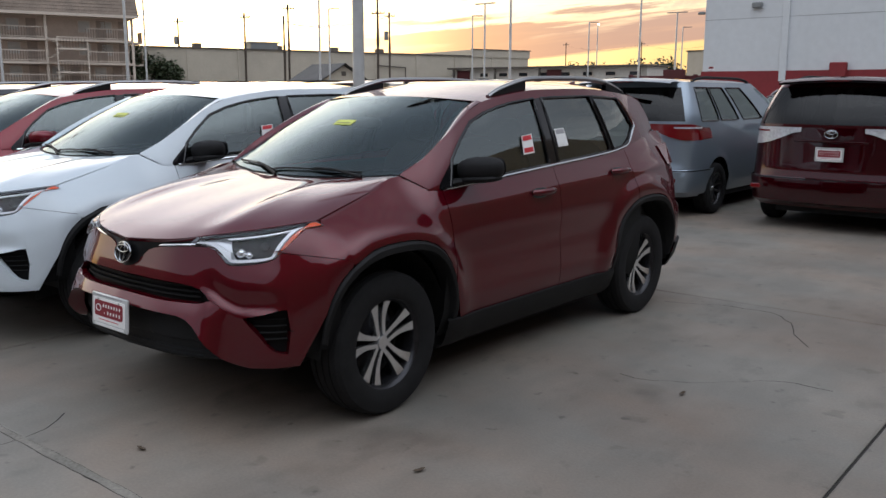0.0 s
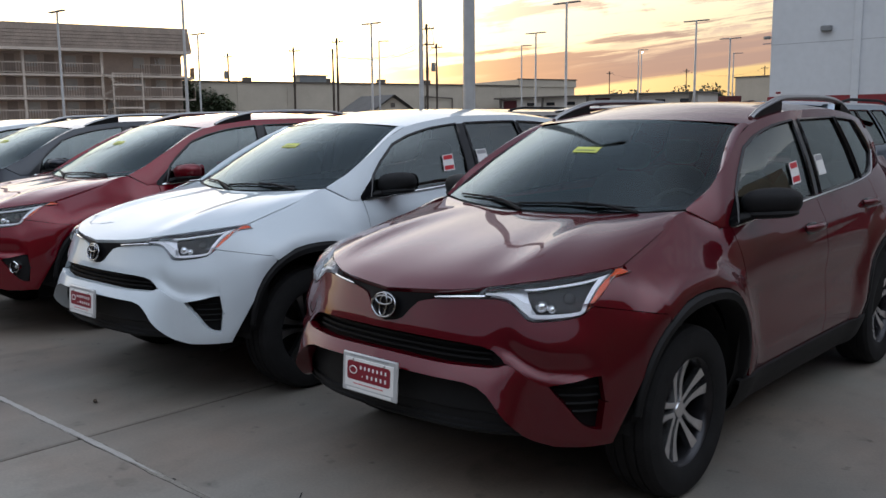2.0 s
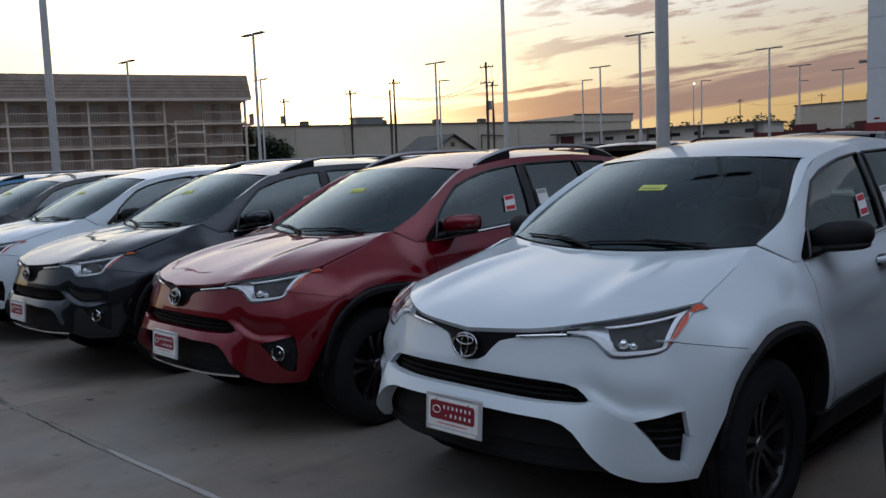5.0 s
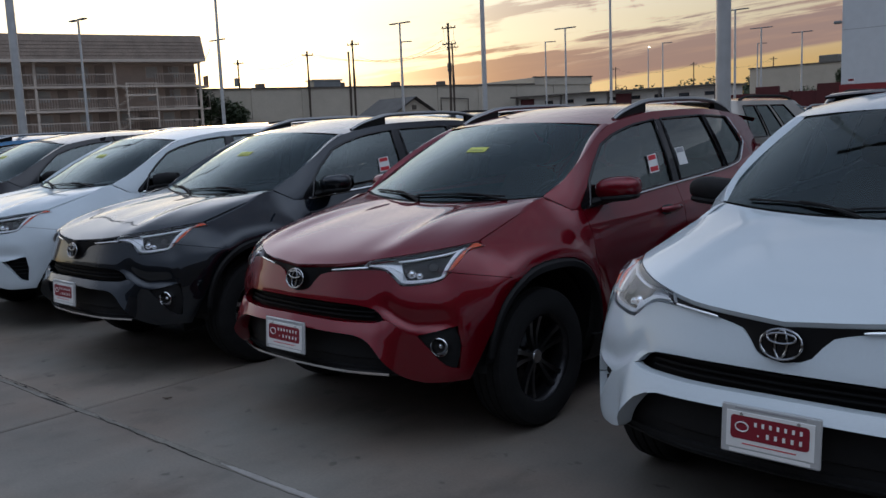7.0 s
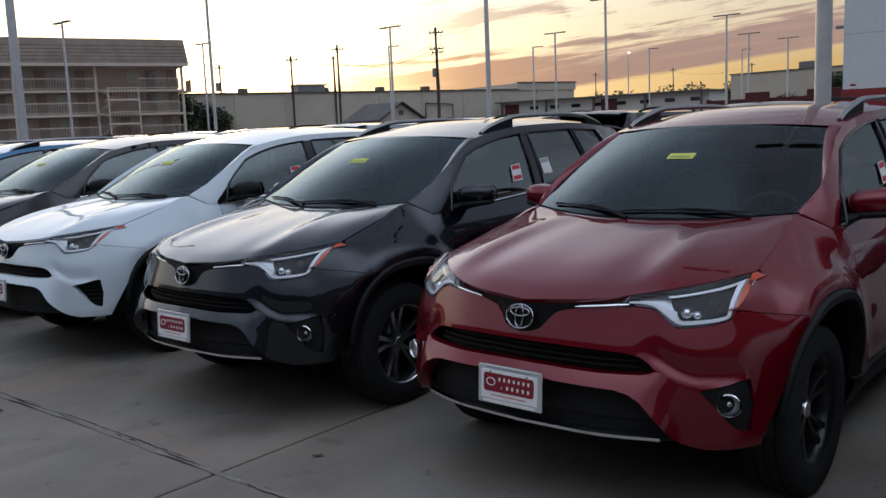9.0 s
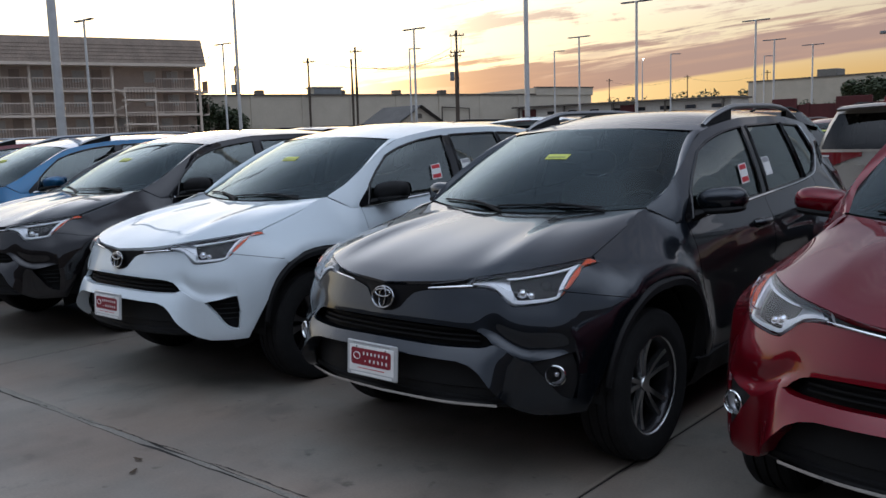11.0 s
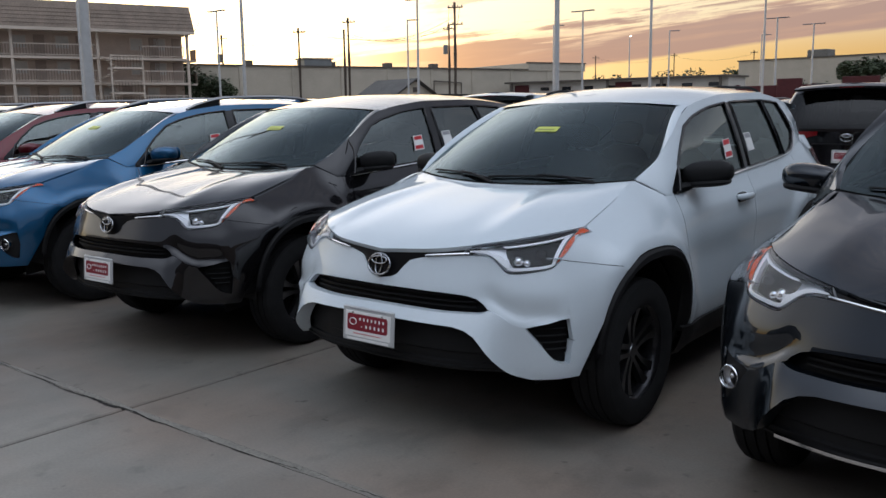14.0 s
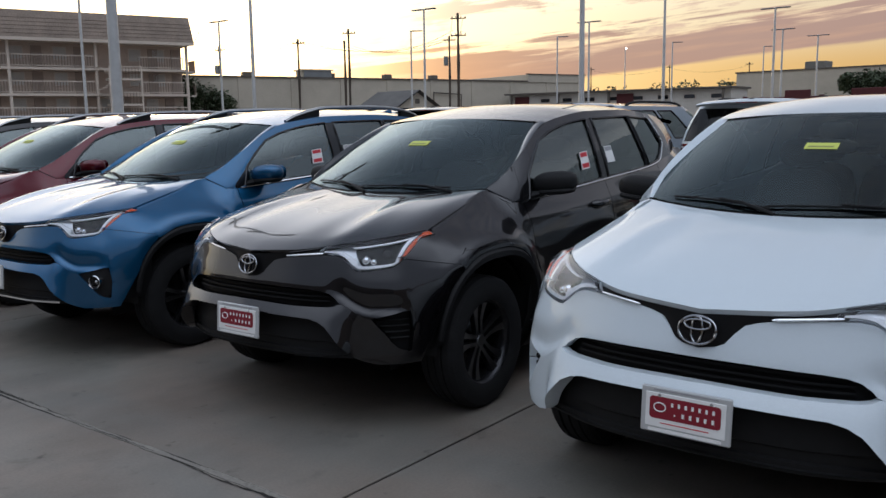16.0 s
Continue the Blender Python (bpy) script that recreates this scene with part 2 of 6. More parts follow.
GUIDE = mat("light_guide", (0.93, 0.95, 0.97), 0.3, 0.0, coat=1.0)
BOWL = mat("lamp_bowl", (0.60, 0.62, 0.64), 0.30, 0.45)
HOUSING = mat("lamp_housing", (0.010, 0.0105, 0.012), 0.45, spec=0.15)
AMBER = mat("amber_reflector", (0.62, 0.075, 0.008), 0.22, coat=0.6)
REDLENS = mat("red_lamp_lens", (0.15, 0.004, 0.006), 0.12, coat=1.0)
CLEARLAMP = mat("clear_lamp_lens", (0.70, 0.73, 0.76), 0.16, 0.35, coat=1.0, bump=0.004, scale=60, vary=0.35)
YELLOW = mat("yellow_sticker", (0.55, 0.60, 0.12), 0.6)
STICKERINK = mat("sticker_print", (0.25, 0.28, 0.08), 0.6)
PAPER = mat("white_paper", (0.78, 0.78, 0.76), 0.7, vary=0.05)
DEALERRED = mat("dealer_red_print", (0.22, 0.009, 0.022), 0.5)
REDINK = mat("red_print", (0.52, 0.02, 0.03), 0.5)
GREYINK = mat("grey_print", (0.33, 0.33, 0.34), 0.6)
PLATEFRAME = mat("plate_frame", (0.50, 0.51, 0.51), 0.3, 0.2)
MACHINED = mat("machined_alloy", (0.78, 0.79, 0.81), 0.27, 1.0)
# machined alloy darkened: the shade on wheel faces is put into the colour
DIMALLOY = mat("dimmed_alloy", (0.20, 0.205, 0.215), 0.28, 1.0)
FOGBOWL = mat("fog_reflector", (0.74, 0.75, 0.77), 0.30, 0.6)
DARKALLOY = mat("dark_alloy", (0.028, 0.028, 0.031), 0.25, 0.7)


# ---- mesh tools ----
def spl(*p):
    """A smooth curve through (t, value) pairs that never overshoots."""
    xs, ys, n = [a for a, _ in p], [b for _, b in p], len(p)
    d = [(ys[i + 1] - ys[i]) / (xs[i + 1] - xs[i]) for i in range(n - 1)]
    m = [d[0]] + [0 if d[i - 1] * d[i] <= 0 else 2 * d[i - 1] * d[i] / (d[i - 1] + d[i]) for i in range(1, n - 1)] + [d[-1]]

    def f(t):
        if t <= xs[0]:
            return ys[0]
        if t >= xs[-1]:
            return ys[-1]
        i = next(k for k in range(n - 1) if t <= xs[k + 1])
        h = xs[i + 1] - xs[i]
        q = (t - xs[i]) / h
        return (ys[i] * (1 + 2 * q) * (1 - q) ** 2 + h * m[i] * q * (1 - q) ** 2 + ys[i + 1] * q * q * (3 - 2 * q) + h * m[i + 1] * q * q * (q - 1))
    return f


def span(a, b, n):
    return [a + (b - a) * i / n for i in range(n + 1)]


def lerp(a, b, t):
    return a + (b - a) * t


def smooth(a, b, t):
    t = min(1, max(0, (t - a) / (b - a)))
    return t * t * (3 - 2 * t)


class Shape:
    """Vertices and faces of one mesh, put together from sheets, boxes and sweeps."""

    def __init__(self):
        self.v, self.f = [], []

    def rows(self, rows, closed=False):
        """A sheet over rows of points, all of one length."""
        k, w = len(self.v), len(rows[0])
        for r in rows:
            self.v += [tuple(p) for p in r]
        for i in range(len(rows) - 1):
            for j in range(w if closed else w - 1):
                a, b = k + i * w + j, k + i * w + (j + 1) % w
                self.f.append((a, b, b + w, a + w))
        return self

    def sheet(self, fn, us, vs):
        return self.rows([[fn(u, v) for v in vs] for u in us])

    def ngon(self, pts):
        pts, k = list(pts), len(self.v)
        self.v += [tuple(p) for p in pts]
        self.f.append(tuple(range(k, k + len(pts))))
        return self

    def box(self, x0, x1, y0, y1, z0, z1, bevel=0.0, m=None):
        """A block with chamfered upright and level edges."""
        b = min(bevel, (x1 - x0) / 2.1, (y1 - y0) / 2.1, (z1 - z0) / 2.1)
        rings = []
        for z, o in ((z0, b), (z0 + b, 0), (z1 - b, 0), (z1, b)) if b else ((z0, 0), (z1, 0)):
            ring = [(x0 + o + b, y0 + o), (x1 - o - b, y0 + o), (x1 - o, y0 + o + b), (x1 - o, y1 - o - b),
                    (x1 - o - b, y1 - o), (x0 + o + b, y1 - o), (x0 + o, y1 - o - b), (x0 + o, y0 + o + b)] if b else \
                   [(x0, y0), (x1, y0), (x1, y1), (x0, y1)]
            rings.append([(x, y, z) for x, y in ring])
        if m:
            rings = [[tuple(m @ Vector(p)) for p in r] for r in rings]
        self.rows(rings, True)
        self.ngon(reversed(rings[0]))
        self.ngon(rings[-1])
        return self

    def lathe(self, profile, n, m=None, closed=False):
        """Turns (radius, along) pairs round the x axis."""
        rows = []
        for i in range(n + 1):
            a = 2 * math.pi * i / n
            rows.append([(h, r * math.cos(a), r * math.sin(a)) for r, h in profile])
        if m:
            rows = [[tuple(m @ Vector(p)) for p in r] for r in rows]
        return self.rows(rows, closed)

    def tube(self, pts, r, n=8, flat=1.0, ends=True):
        """A round bar along points; r may be a number or a list."""
        pts = [Vector(p) for p in pts]
        rows = []
        for i, p in enumerate(pts):
            d = (pts[min(i + 1, len(pts) - 1)] - pts[max(i - 1, 0)]).normalized()
            a = d.cross(Vector((0, 0, 1)))
            a = a.normalized() if a.length > 1e-4 else Vector((1, 0, 0))
            b = a.cross(d).normalized()
            q = r[i] if isinstance(r, (list, tuple)) else r
            rows.append([tuple(p + a * q * math.cos(t) + b * q * flat * math.sin(t)) for t in (2 * math.pi * k / n for k in range(n))])
        self.rows(rows, True)
        if ends:
            self.ngon(rows[0])
            self.ngon(reversed(rows[-1]))
        return self

    def blob(self, c, size, p=2.5, nu=18, nv=12, m=None):
        """A rounded lump, boxier the higher p."""
        def pw(t):
            return math.copysign(abs(t) ** (2 / p), t)
        rows = []
        for i in range(nv + 1):
            a = -math.pi / 2 + math.pi * i / nv
            rows.append([(c[0] + size[0] * pw(math.cos(a)) * pw(math.cos(t)), c[1] + size[1] * pw(math.cos(a)) * pw(math.sin(t)),
                          c[2] + size[2] * pw(math.sin(a))) for t in (2 * math.pi * k / nu for k in range(nu))])
        if m:
            rows = [[tuple(m @ Vector(q)) for q in r] for r in rows]
        return self.rows(rows, True)

    def mirrored(self, join=True):
        """The other half over x = 0 as well."""
        k, n = len(self.v), len(self.f)
        self.v += [(-x, y, z) for x, y, z in self.v[:k]]
        self.f += [tuple(k + i for i in reversed(f)) for f in self.f[:n]]
        return self

    def flipped(self):
        s = Shape()
        s.v = [(-x, y, z) for x, y, z in self.v]
        s.f = [tuple(reversed(f)) for f in self.f]
        return s

    def mesh(self, name, material, angle=38, weld=0.0004):
        bm = bmesh.new()
        vs = [bm.verts.new(p) for p in self.v]
        for f in self.f:
            if len(set(f)) > 2:
                try:
                    bm.faces.new([vs[i] for i in f])
                except ValueError:
                    pass
        if weld:
            bmesh.ops.remove_doubles(bm, verts=bm.verts, dist=weld)
        bmesh.ops.dissolve_degenerate(bm, dist=1e-5, edges=bm.edges)
        bmesh.ops.recalc_face_normals(bm, faces=bm.faces)
        me = bpy.data.meshes.new(name)
        bm.to_mesh(me)
        bm.free()
        if angle:
            me.polygons.foreach_set("use_smooth", [True] * len(me.polygons))
            me.set_sharp_from_angle(angle=radians(angle))
        me.materials.append(material)
        return me


def part(name, shape, material, parent=None, label="", angle=38, own=False):
    """One mesh object under a thing or a part. own: the material belongs to the object, so that copies can differ in paint."""
    ob = new(name, shape if isinstance(shape, bpy.types.Mesh) else shape.mesh(name, material, angle))
    ob.parent = parent
    if own:
        ob.material_slots[0].link = "OBJECT"
        ob.material_slots[0].material = material
    if label:
        ob["label"] = label
    return ob


def facing(ob, way):
    """Turns an open sheet so that its front looks the given way."""
    total = sum((p.normal * p.area for p in ob.data.polygons), Vector())
    if total.dot(Vector(way)) < 0:
        ob.data.flip_normals()
    return ob


def pair(name, shape, material, parent, label="", own=False, angle=38):
    """A part and its mirror image on the other side of the car."""
    return part(name, shape, material, parent, label, angle, own), part(name, shape.flipped(), material, parent, label, angle, own)


# ---- the sport utility car: one body, seen from above as a closed outline, with insets by height ----
OUT_X = (0, .30, .555, .71, .818, .888, .922, .938, .915, .908, .912, .925, .91, .86, .72, .40, 0)
OUT_Y = (-.905, -.885, -.810, -.726, -.632, -.466, -.290, 0, .45, 1.30, 2.30, 2.66, 3.0, 3.32, 3.54, 3.66, 3.68)
ARC = [0.0]
for i in range(1, len(OUT_X)):
    ARC.append(ARC[-1] + math.hypot(OUT_X[i] - OUT_X[i - 1], OUT_Y[i] - OUT_Y[i - 1]))
out_x, out_y = spl(*zip(ARC, OUT_X)), spl(*zip(ARC, OUT_Y))
END = ARC[-1]


def find(fn, value, a, b):
    for _ in range(40):
        c = (a + b) / 2
        if fn(c) < value:
            a = c
        else:
            b = c
    return (a + b) / 2


def at_x(x):
    """Where the outline has this half width, on the front."""
    return find(out_x, x, 0, ARC[6])


def at_y(y):
    return find(out_y, y, 0, END)


S_CORNER, S_SIDE, S_REAR0, S_REAR1 = at_x(.80), at_y(-.22), at_y(3.1), at_y(3.5)
front_in = spl((.18, .13), (.30, .035), (.42, 0), (.60, 0), (.72, .018), (.84, .060), (.95, .105), (1.05, .17))
low_in = spl((.18, .10), (.30, .055), (.42, .014), (.55, .006), (.70, .0), (.82, .0))
rear_in = spl((.2, .10), (.45, .0), (.70, .0), (.78, .05), (1.0, .08), (1.2, .14), (1.35, .22))
top_z = spl((-.5, .96), (-.36, .996), (-.2, 1.036), (0, 1.084), (.29, 1.158), (.395, 1.078), (.9, 1.10), (1.6, 1.14), (2.3, 1.18), (2.87, 1.255), (3.25, 1.30))
top_x = spl((-.5, .80), (-.345, .758), (0, .727), (.29, .703), (.395, .832), (1.6, .825), (2.3, .808), (2.87, .745), (3.25, .64))
HUBS = ((0.0, .36), (2.66, .36))


def side_in(x, y, z):
    zt, xt = top_z(y), top_x(y)
    d = low_in(z)
    if z > .80:
        d += max(0, x - xt) * min(1.05, max(0, (z - .80) / (zt - .80))) ** 1.9
    on_door = smooth(.35, .7, y) * (1 - smooth(2.9, 3.2, y))
    d += on_door * (.016 * math.exp(-((z - .72) / .11) ** 2) - .006 * math.exp(-((z - .50) / .05) ** 2))
    line = .955 + .035 * y
    d -= smooth(.3, .9, y) * .010 * math.exp(-((z - line) / .028) ** 2)
    for hy, hz in HUBS:
        r = math.hypot(y - hy, (z - hz) * .96)
        d -= .020 * math.exp(-((r - .55) / .075) ** 2) + .010 * (1 - smooth(.565, .66, r)) * smooth(.36, .50, z)
    return d


waist = spl((.50, .680), (.555, .675), (.62, .635), (.70, .602), (.84, .602))


def hollow(x, z):
    """The dent over the diagonal legs, between the slot and the corner pockets."""
    q = z - waist(x) - .048
    return .017 * smooth(.48, .59, x) * (1 - smooth(.78, .86, x)) * math.exp(-(q / (.055 if q > 0 else .022)) ** 2)


def body(s, z, off=0.0):
    """The skin at outline place s and height z, pushed outwards by off."""
    x, y = out_x(s), out_y(s)
    e = .004
    tx, ty = out_x(min(END, s + e)) - out_x(max(0, s - e)), out_y(min(END, s + e)) - out_y(max(0, s - e))
    n = math.hypot(tx, ty)
    nx, ny = (ty / n, -tx / n) if s > 1e-5 else (0.0, -1.0)
    w = smooth(S_CORNER, S_SIDE, s)
    d = front_in(z) + (hollow(x, z) if y < -.3 else 0)
    if w > 0:
        d = lerp(d, side_in(x, y, z), w)
    if s > S_REAR0:
        d = lerp(d, rear_in(z), smooth(S_REAR0, S_REAR1, s))
    return (x + nx * (off - d), y + ny * (off - d), z)


def arch(y, hy, w, h, p=2.6, shift=.03):
    """Height of a wheel opening's edge over y, or None beside it."""
    q = abs(y - hy - shift) / w
    return None if q >= 1 else .36 + h * (1 - q ** p) ** (1 / p)


def low_edge(s):
    y = out_y(s)
    for hy, _ in HUBS:
        a = arch(y, hy, .475, .515)
        if a is not None and out_x(s) > .8:
            return max(a, .375)
    return .375


def arch_columns(hy, w, n=16):
    return [at_y(hy + .03 - w * math.cos(math.pi * i / n)) for i in range(1, n)]


# heights of the front's edges, by half width
fascia_top = spl((0, .772), (.075, .785), (.15, .860), (.28, .886), (.42, .896), (.50, .898), (.545, .892), (.585, .868), (.615, .840), (.635, .827), (.66, .826), (.72, .832), (.78, .842), (.815, .854), (.845, .893), (.87, .935), (.892, .978))
slot_top = spl((0, .742), (.35, .739), (.47, .731), (.52, .714), (.548, .688), (.555, .678))
slot_low = spl((0, .660), (.35, .655), (.50, .657), (.548, .666), (.555, .672))
skirt_top = spl((0, .612), (.40, .604), (.49, .584), (.53, .545), (.66, .394), (.72, .377))
pocket_top = spl((.70, .604), (.78, .622), (.840, .638), (.846, .545))
pocket_low = spl((.70, .60), (.76, .52), (.80, .46), (.840, .438), (.846, .540))
FRONT_X = [.0, .03, .06, .09, .12, .15, .19, .24, .30, .36, .42, .47, .51, .54, .555, .57, .585, .60, .615, .63, .645, .67, .695, .70, .72, .74, .76, .78, .80, .812, .822, .832, .840, .846, .853, .862]


seam_z = spl((-.62, .885), (-.52, .868), (-.285, .828))


def hood_edge(x):
    """The leading edge of the hood."""
    return Vector((x, spl((0, -.858), (.3, -.808), (.5, -.704), (.64, -.568), (.715, -.458), (.762, -.345))(x), spl((0, .905), (.3, .924), (.5, .953), (.64, .976), (.715, .991), (.762, 1.002))(x)))


def hood(u, v):
    f = hood_edge(.762 * u)
    r = Vector((.704 * u, .085 + .20 * u ** 2.2, 1.128 + .03 * u * u))
    p = f.lerp(r, v)
    rise = math.sin(math.pi * v ** .72)
    p.z += (.042 * rise + .011 * math.exp(-((u - .66 + .10 * v) / .07) ** 2) * rise) * (1 - u ** 4)
    p.z -= .008 * math.exp(-((u - .50 + .08 * v) / .12) ** 2) * rise
    return p


def panel(cols, lo, hi, n=10, skirt=.03, proud=None, fold_top=True):
    """A piece of the skin over outline places, between two edges, with its rims folded inwards."""
    rows = []
    for s in cols:
        a, b = lo(s), hi(s)
        off = proud(s) if proud else 0.0
        r = [body(s, a, off - skirt)] + [body(s, lerp(a, b, k / n), off * (2.0 - 1.7 * k / n)) for k in range(n + 1)]
        if fold_top:
            r.append(body(s, b, off * .55 - skirt))
        rows.append(r)
    return Shape().rows(rows)


def screen(u, v):
    """The windshield: u across, v up."""
    b = Vector((.690 * u, .105 + .19 * abs(u) ** 2.2, 1.135 + .028 * u * u))
    t = Vector((.592 * u, .925 + .105 * u * u, 1.560 - .026 * u * u))
    p = b.lerp(t, v)
    # the lower corners swing out before the pillar runs up
    q = min(v / .20, 1.0) * (1 - smooth(.20, 1.0, v)) * abs(u) ** 5
    p += Vector((.048 * q * (1 if u > 0 else -1), .055 * q, .004 * q))
    return p + Vector((0, -.45, .85)) * (.030 * math.sin(math.pi * v) * (1 - .4 * u * u))


roof_z = spl((.29, 1.158), (.62, 1.345), (1.04, 1.530), (1.3, 1.573), (1.6, 1.602), (2.2, 1.612), (2.75, 1.585), (3.15, 1.545))
roof_x = spl((.29, .708), (.42, .735), (.62, .722), (1.04, .655), (1.6, .652), (2.4, .622), (3.15, .55))
upper_y = spl((0, .29), (.07, .60), (.20, 1.04), (.436, 1.585), (.75, 2.40), (.87, 2.72), (1, 3.15))


def cabin(u, v):
    """The side of the cabin: u from the windshield's foot to the tail, v from the belt to the roof."""
    yl, yu = .29 + 2.96 * u, upper_y(u)
    lo, up = Vector((top_x(yl), yl, top_z(yl))), Vector((roof_x(yu), yu, roof_z(yu)))
    p = lo.lerp(up, v)
    p.x += .014 * math.sin(math.pi * v)
    return p


def at_u(y):
    return (y - .29) / 2.96


def roof(w, u):
    y = lerp(1.04, 3.15, w)
    x = roof_x(y)
    bow = 1 - abs(u) ** 2.4
    return Vector((x * u, y - .105 * (1 - w) * bow + .10 * w * bow, roof_z(y) + lerp(.030, .055, smooth(0, .3, w)) * bow))


def wheel(parent, m, style, plain_far=False):
    """Tyre, rim, spokes and hub on an axle along x; outside is +x."""
    hub = part("wheel", Shape().lathe([(.0, .056), (.034, .056), (.040, .044), (.040, .0)], 16, m), DIMALLOY if style == "shade" else MACHINED if style != "dark" else DARKALLOY, parent)
    prof = [(.228, -.095), (.250, -.108), (.300, -.112), (.340, -.104), (.356, -.085), (.360, -.062), (.3605, -.052), (.352, -.050), (.352, -.042), (.3615, -.040), (.3615, -.006), (.352, -.004), (.352, .004), (.3615, .006), (.3615, .040), (.352, .042), (.352, .050), (.3605, .052), (.360, .062), (.356, .085), (.340, .104), (.300, .112), (.250, .108), (.228, .095)]
    tyre = Shape().lathe(prof, 48, m)
    part("tyre", tyre, RUBBER, hub, angle=30)
    part("rim", Shape().lathe([(.228, -.095), (.215, -.07), (.205, .06), (.222, .088), (.234, .096), (.234, .085), (.222, .07)], 48, m), DARKALLOY, hub)
    if style == "bright":
        part("rim_lip", Shape().lathe([(.226, .092), (.231, .0985), (.235, .097), (.234, .090)], 48, m), MACHINED, hub)
    part("brake_disc", Shape().lathe([(.0, -.03), (.16, -.03), (.16, -.018), (.0, -.018)], 32, m), DARKALLOY, hub)
    part("wheel_back", Shape().lathe([(.0, -.05), (.212, -.05)], 32, m), WELL, hub)

    def spoke(a, w0, w1, lean=0.0, r1=.222, lift=.050):
        rows = []
        for i in range(6):
            q = i / 5
            r, w = lerp(.028, r1, q), lerp(w0, w1, q ** 1.5)
            t = a + lean * q
            top = lift + .026 * q - .012 * math.sin(math.pi * q)
            rows.append([(top - .028, r * math.sin(t) - s * math.cos(t) * w * 1.15, r * math.cos(t) + s * math.sin(t) * w * 1.15) if low else
                         (top, r * math.sin(t) - s * math.cos(t) * w, r * math.cos(t) + s * math.sin(t) * w) for low, s in ((1, -1), (0, -1), (0, 1), (1, 1))])
        sh = Shape().rows([[tuple(m @ Vector(p)) for p in r] for r in rows])
        return sh.ngon([tuple(m @ Vector(p)) for p in rows[-1]])

    def twin(a, d):
        """One of two machined bars that run close together and part at the rim, each with a flared foot."""
        rows = []
        for q in (0, .12, .3, .5, .68, .82, .92, 1):
            r, u, w = lerp(.030, .224, q), d * (.020 + .034 * q ** 2.2), .0105 + .020 * q ** 2.6
            top = .050 + .026 * q - .010 * math.sin(math.pi * q)
            rows.append([(h, r * math.sin(a) + (u + s * w) * math.cos(a), r * math.cos(a) - (u + s * w) * math.sin(a)) for s, h in ((-1.1, top - .03), (-1, top), (1, top), (1.1, top - .03))])
        sh = Shape().rows([[tuple(m @ Vector(p)) for p in r] for r in rows])
        return sh.ngon([tuple(m @ Vector(p)) for p in rows[-1]])
    if plain_far:
        sh = Shape()
        for k in range(10):
            q = spoke(2 * math.pi * k / 10, .010, .016)
            sh.f += [tuple(i + len(sh.v) for i in f) for f in q.f]
            sh.v += q.v
        part("wheel_face", sh, SATIN, hub, angle=25)
    elif style in ("steel", "shade"):
        for k in range(5):
            for d in (-1, 1):
                part("spoke", twin(2 * math.pi * k / 5, d), MACHINED if style == "steel" else DIMALLOY, hub, angle=25)
    else:
        for k in range(5):
            for d in (-.17, .17):
                part("spoke", spoke(2 * math.pi * k / 5 + d, .009, .014, d * .15), MACHINED if style == "bright" else DIMALLOY if style == "half" else DARKALLOY, hub, angle=25)
    return hub


def emblem(parent, m):
    """An oval chrome badge: a ring with two smaller rings inside."""
    ob = part("badge", Shape().tube([tuple(m @ Vector((.062 * math.cos(a), 0, .043 * math.sin(a)))) for a in span(0, 2 * math.pi, 40)], .0042, 8, ends=False), BADGE, parent, "oval chrome badge of three rings")
    part("badge_ring", Shape().tube([tuple(m @ Vector((.018 * math.cos(a), -.002, .040 * math.sin(a)))) for a in span(0, 2 * math.pi, 28)], .0038, 8, ends=False), BADGE, ob)
    part("badge_ring", Shape().tube([tuple(m @ Vector((.043 * math.cos(a), -.003, .017 + .015 * math.sin(a)))) for a in span(0, 2 * math.pi, 28)], .0038, 8, ends=False), BADGE, ob)
    part("badge_back", Shape().ngon([tuple(m @ Vector((.060 * math.cos(a), .004, .041 * math.sin(a)))) for a in span(0, 2 * math.pi, 40)[:-1]]), GLOSSBLACK, ob)
    return ob


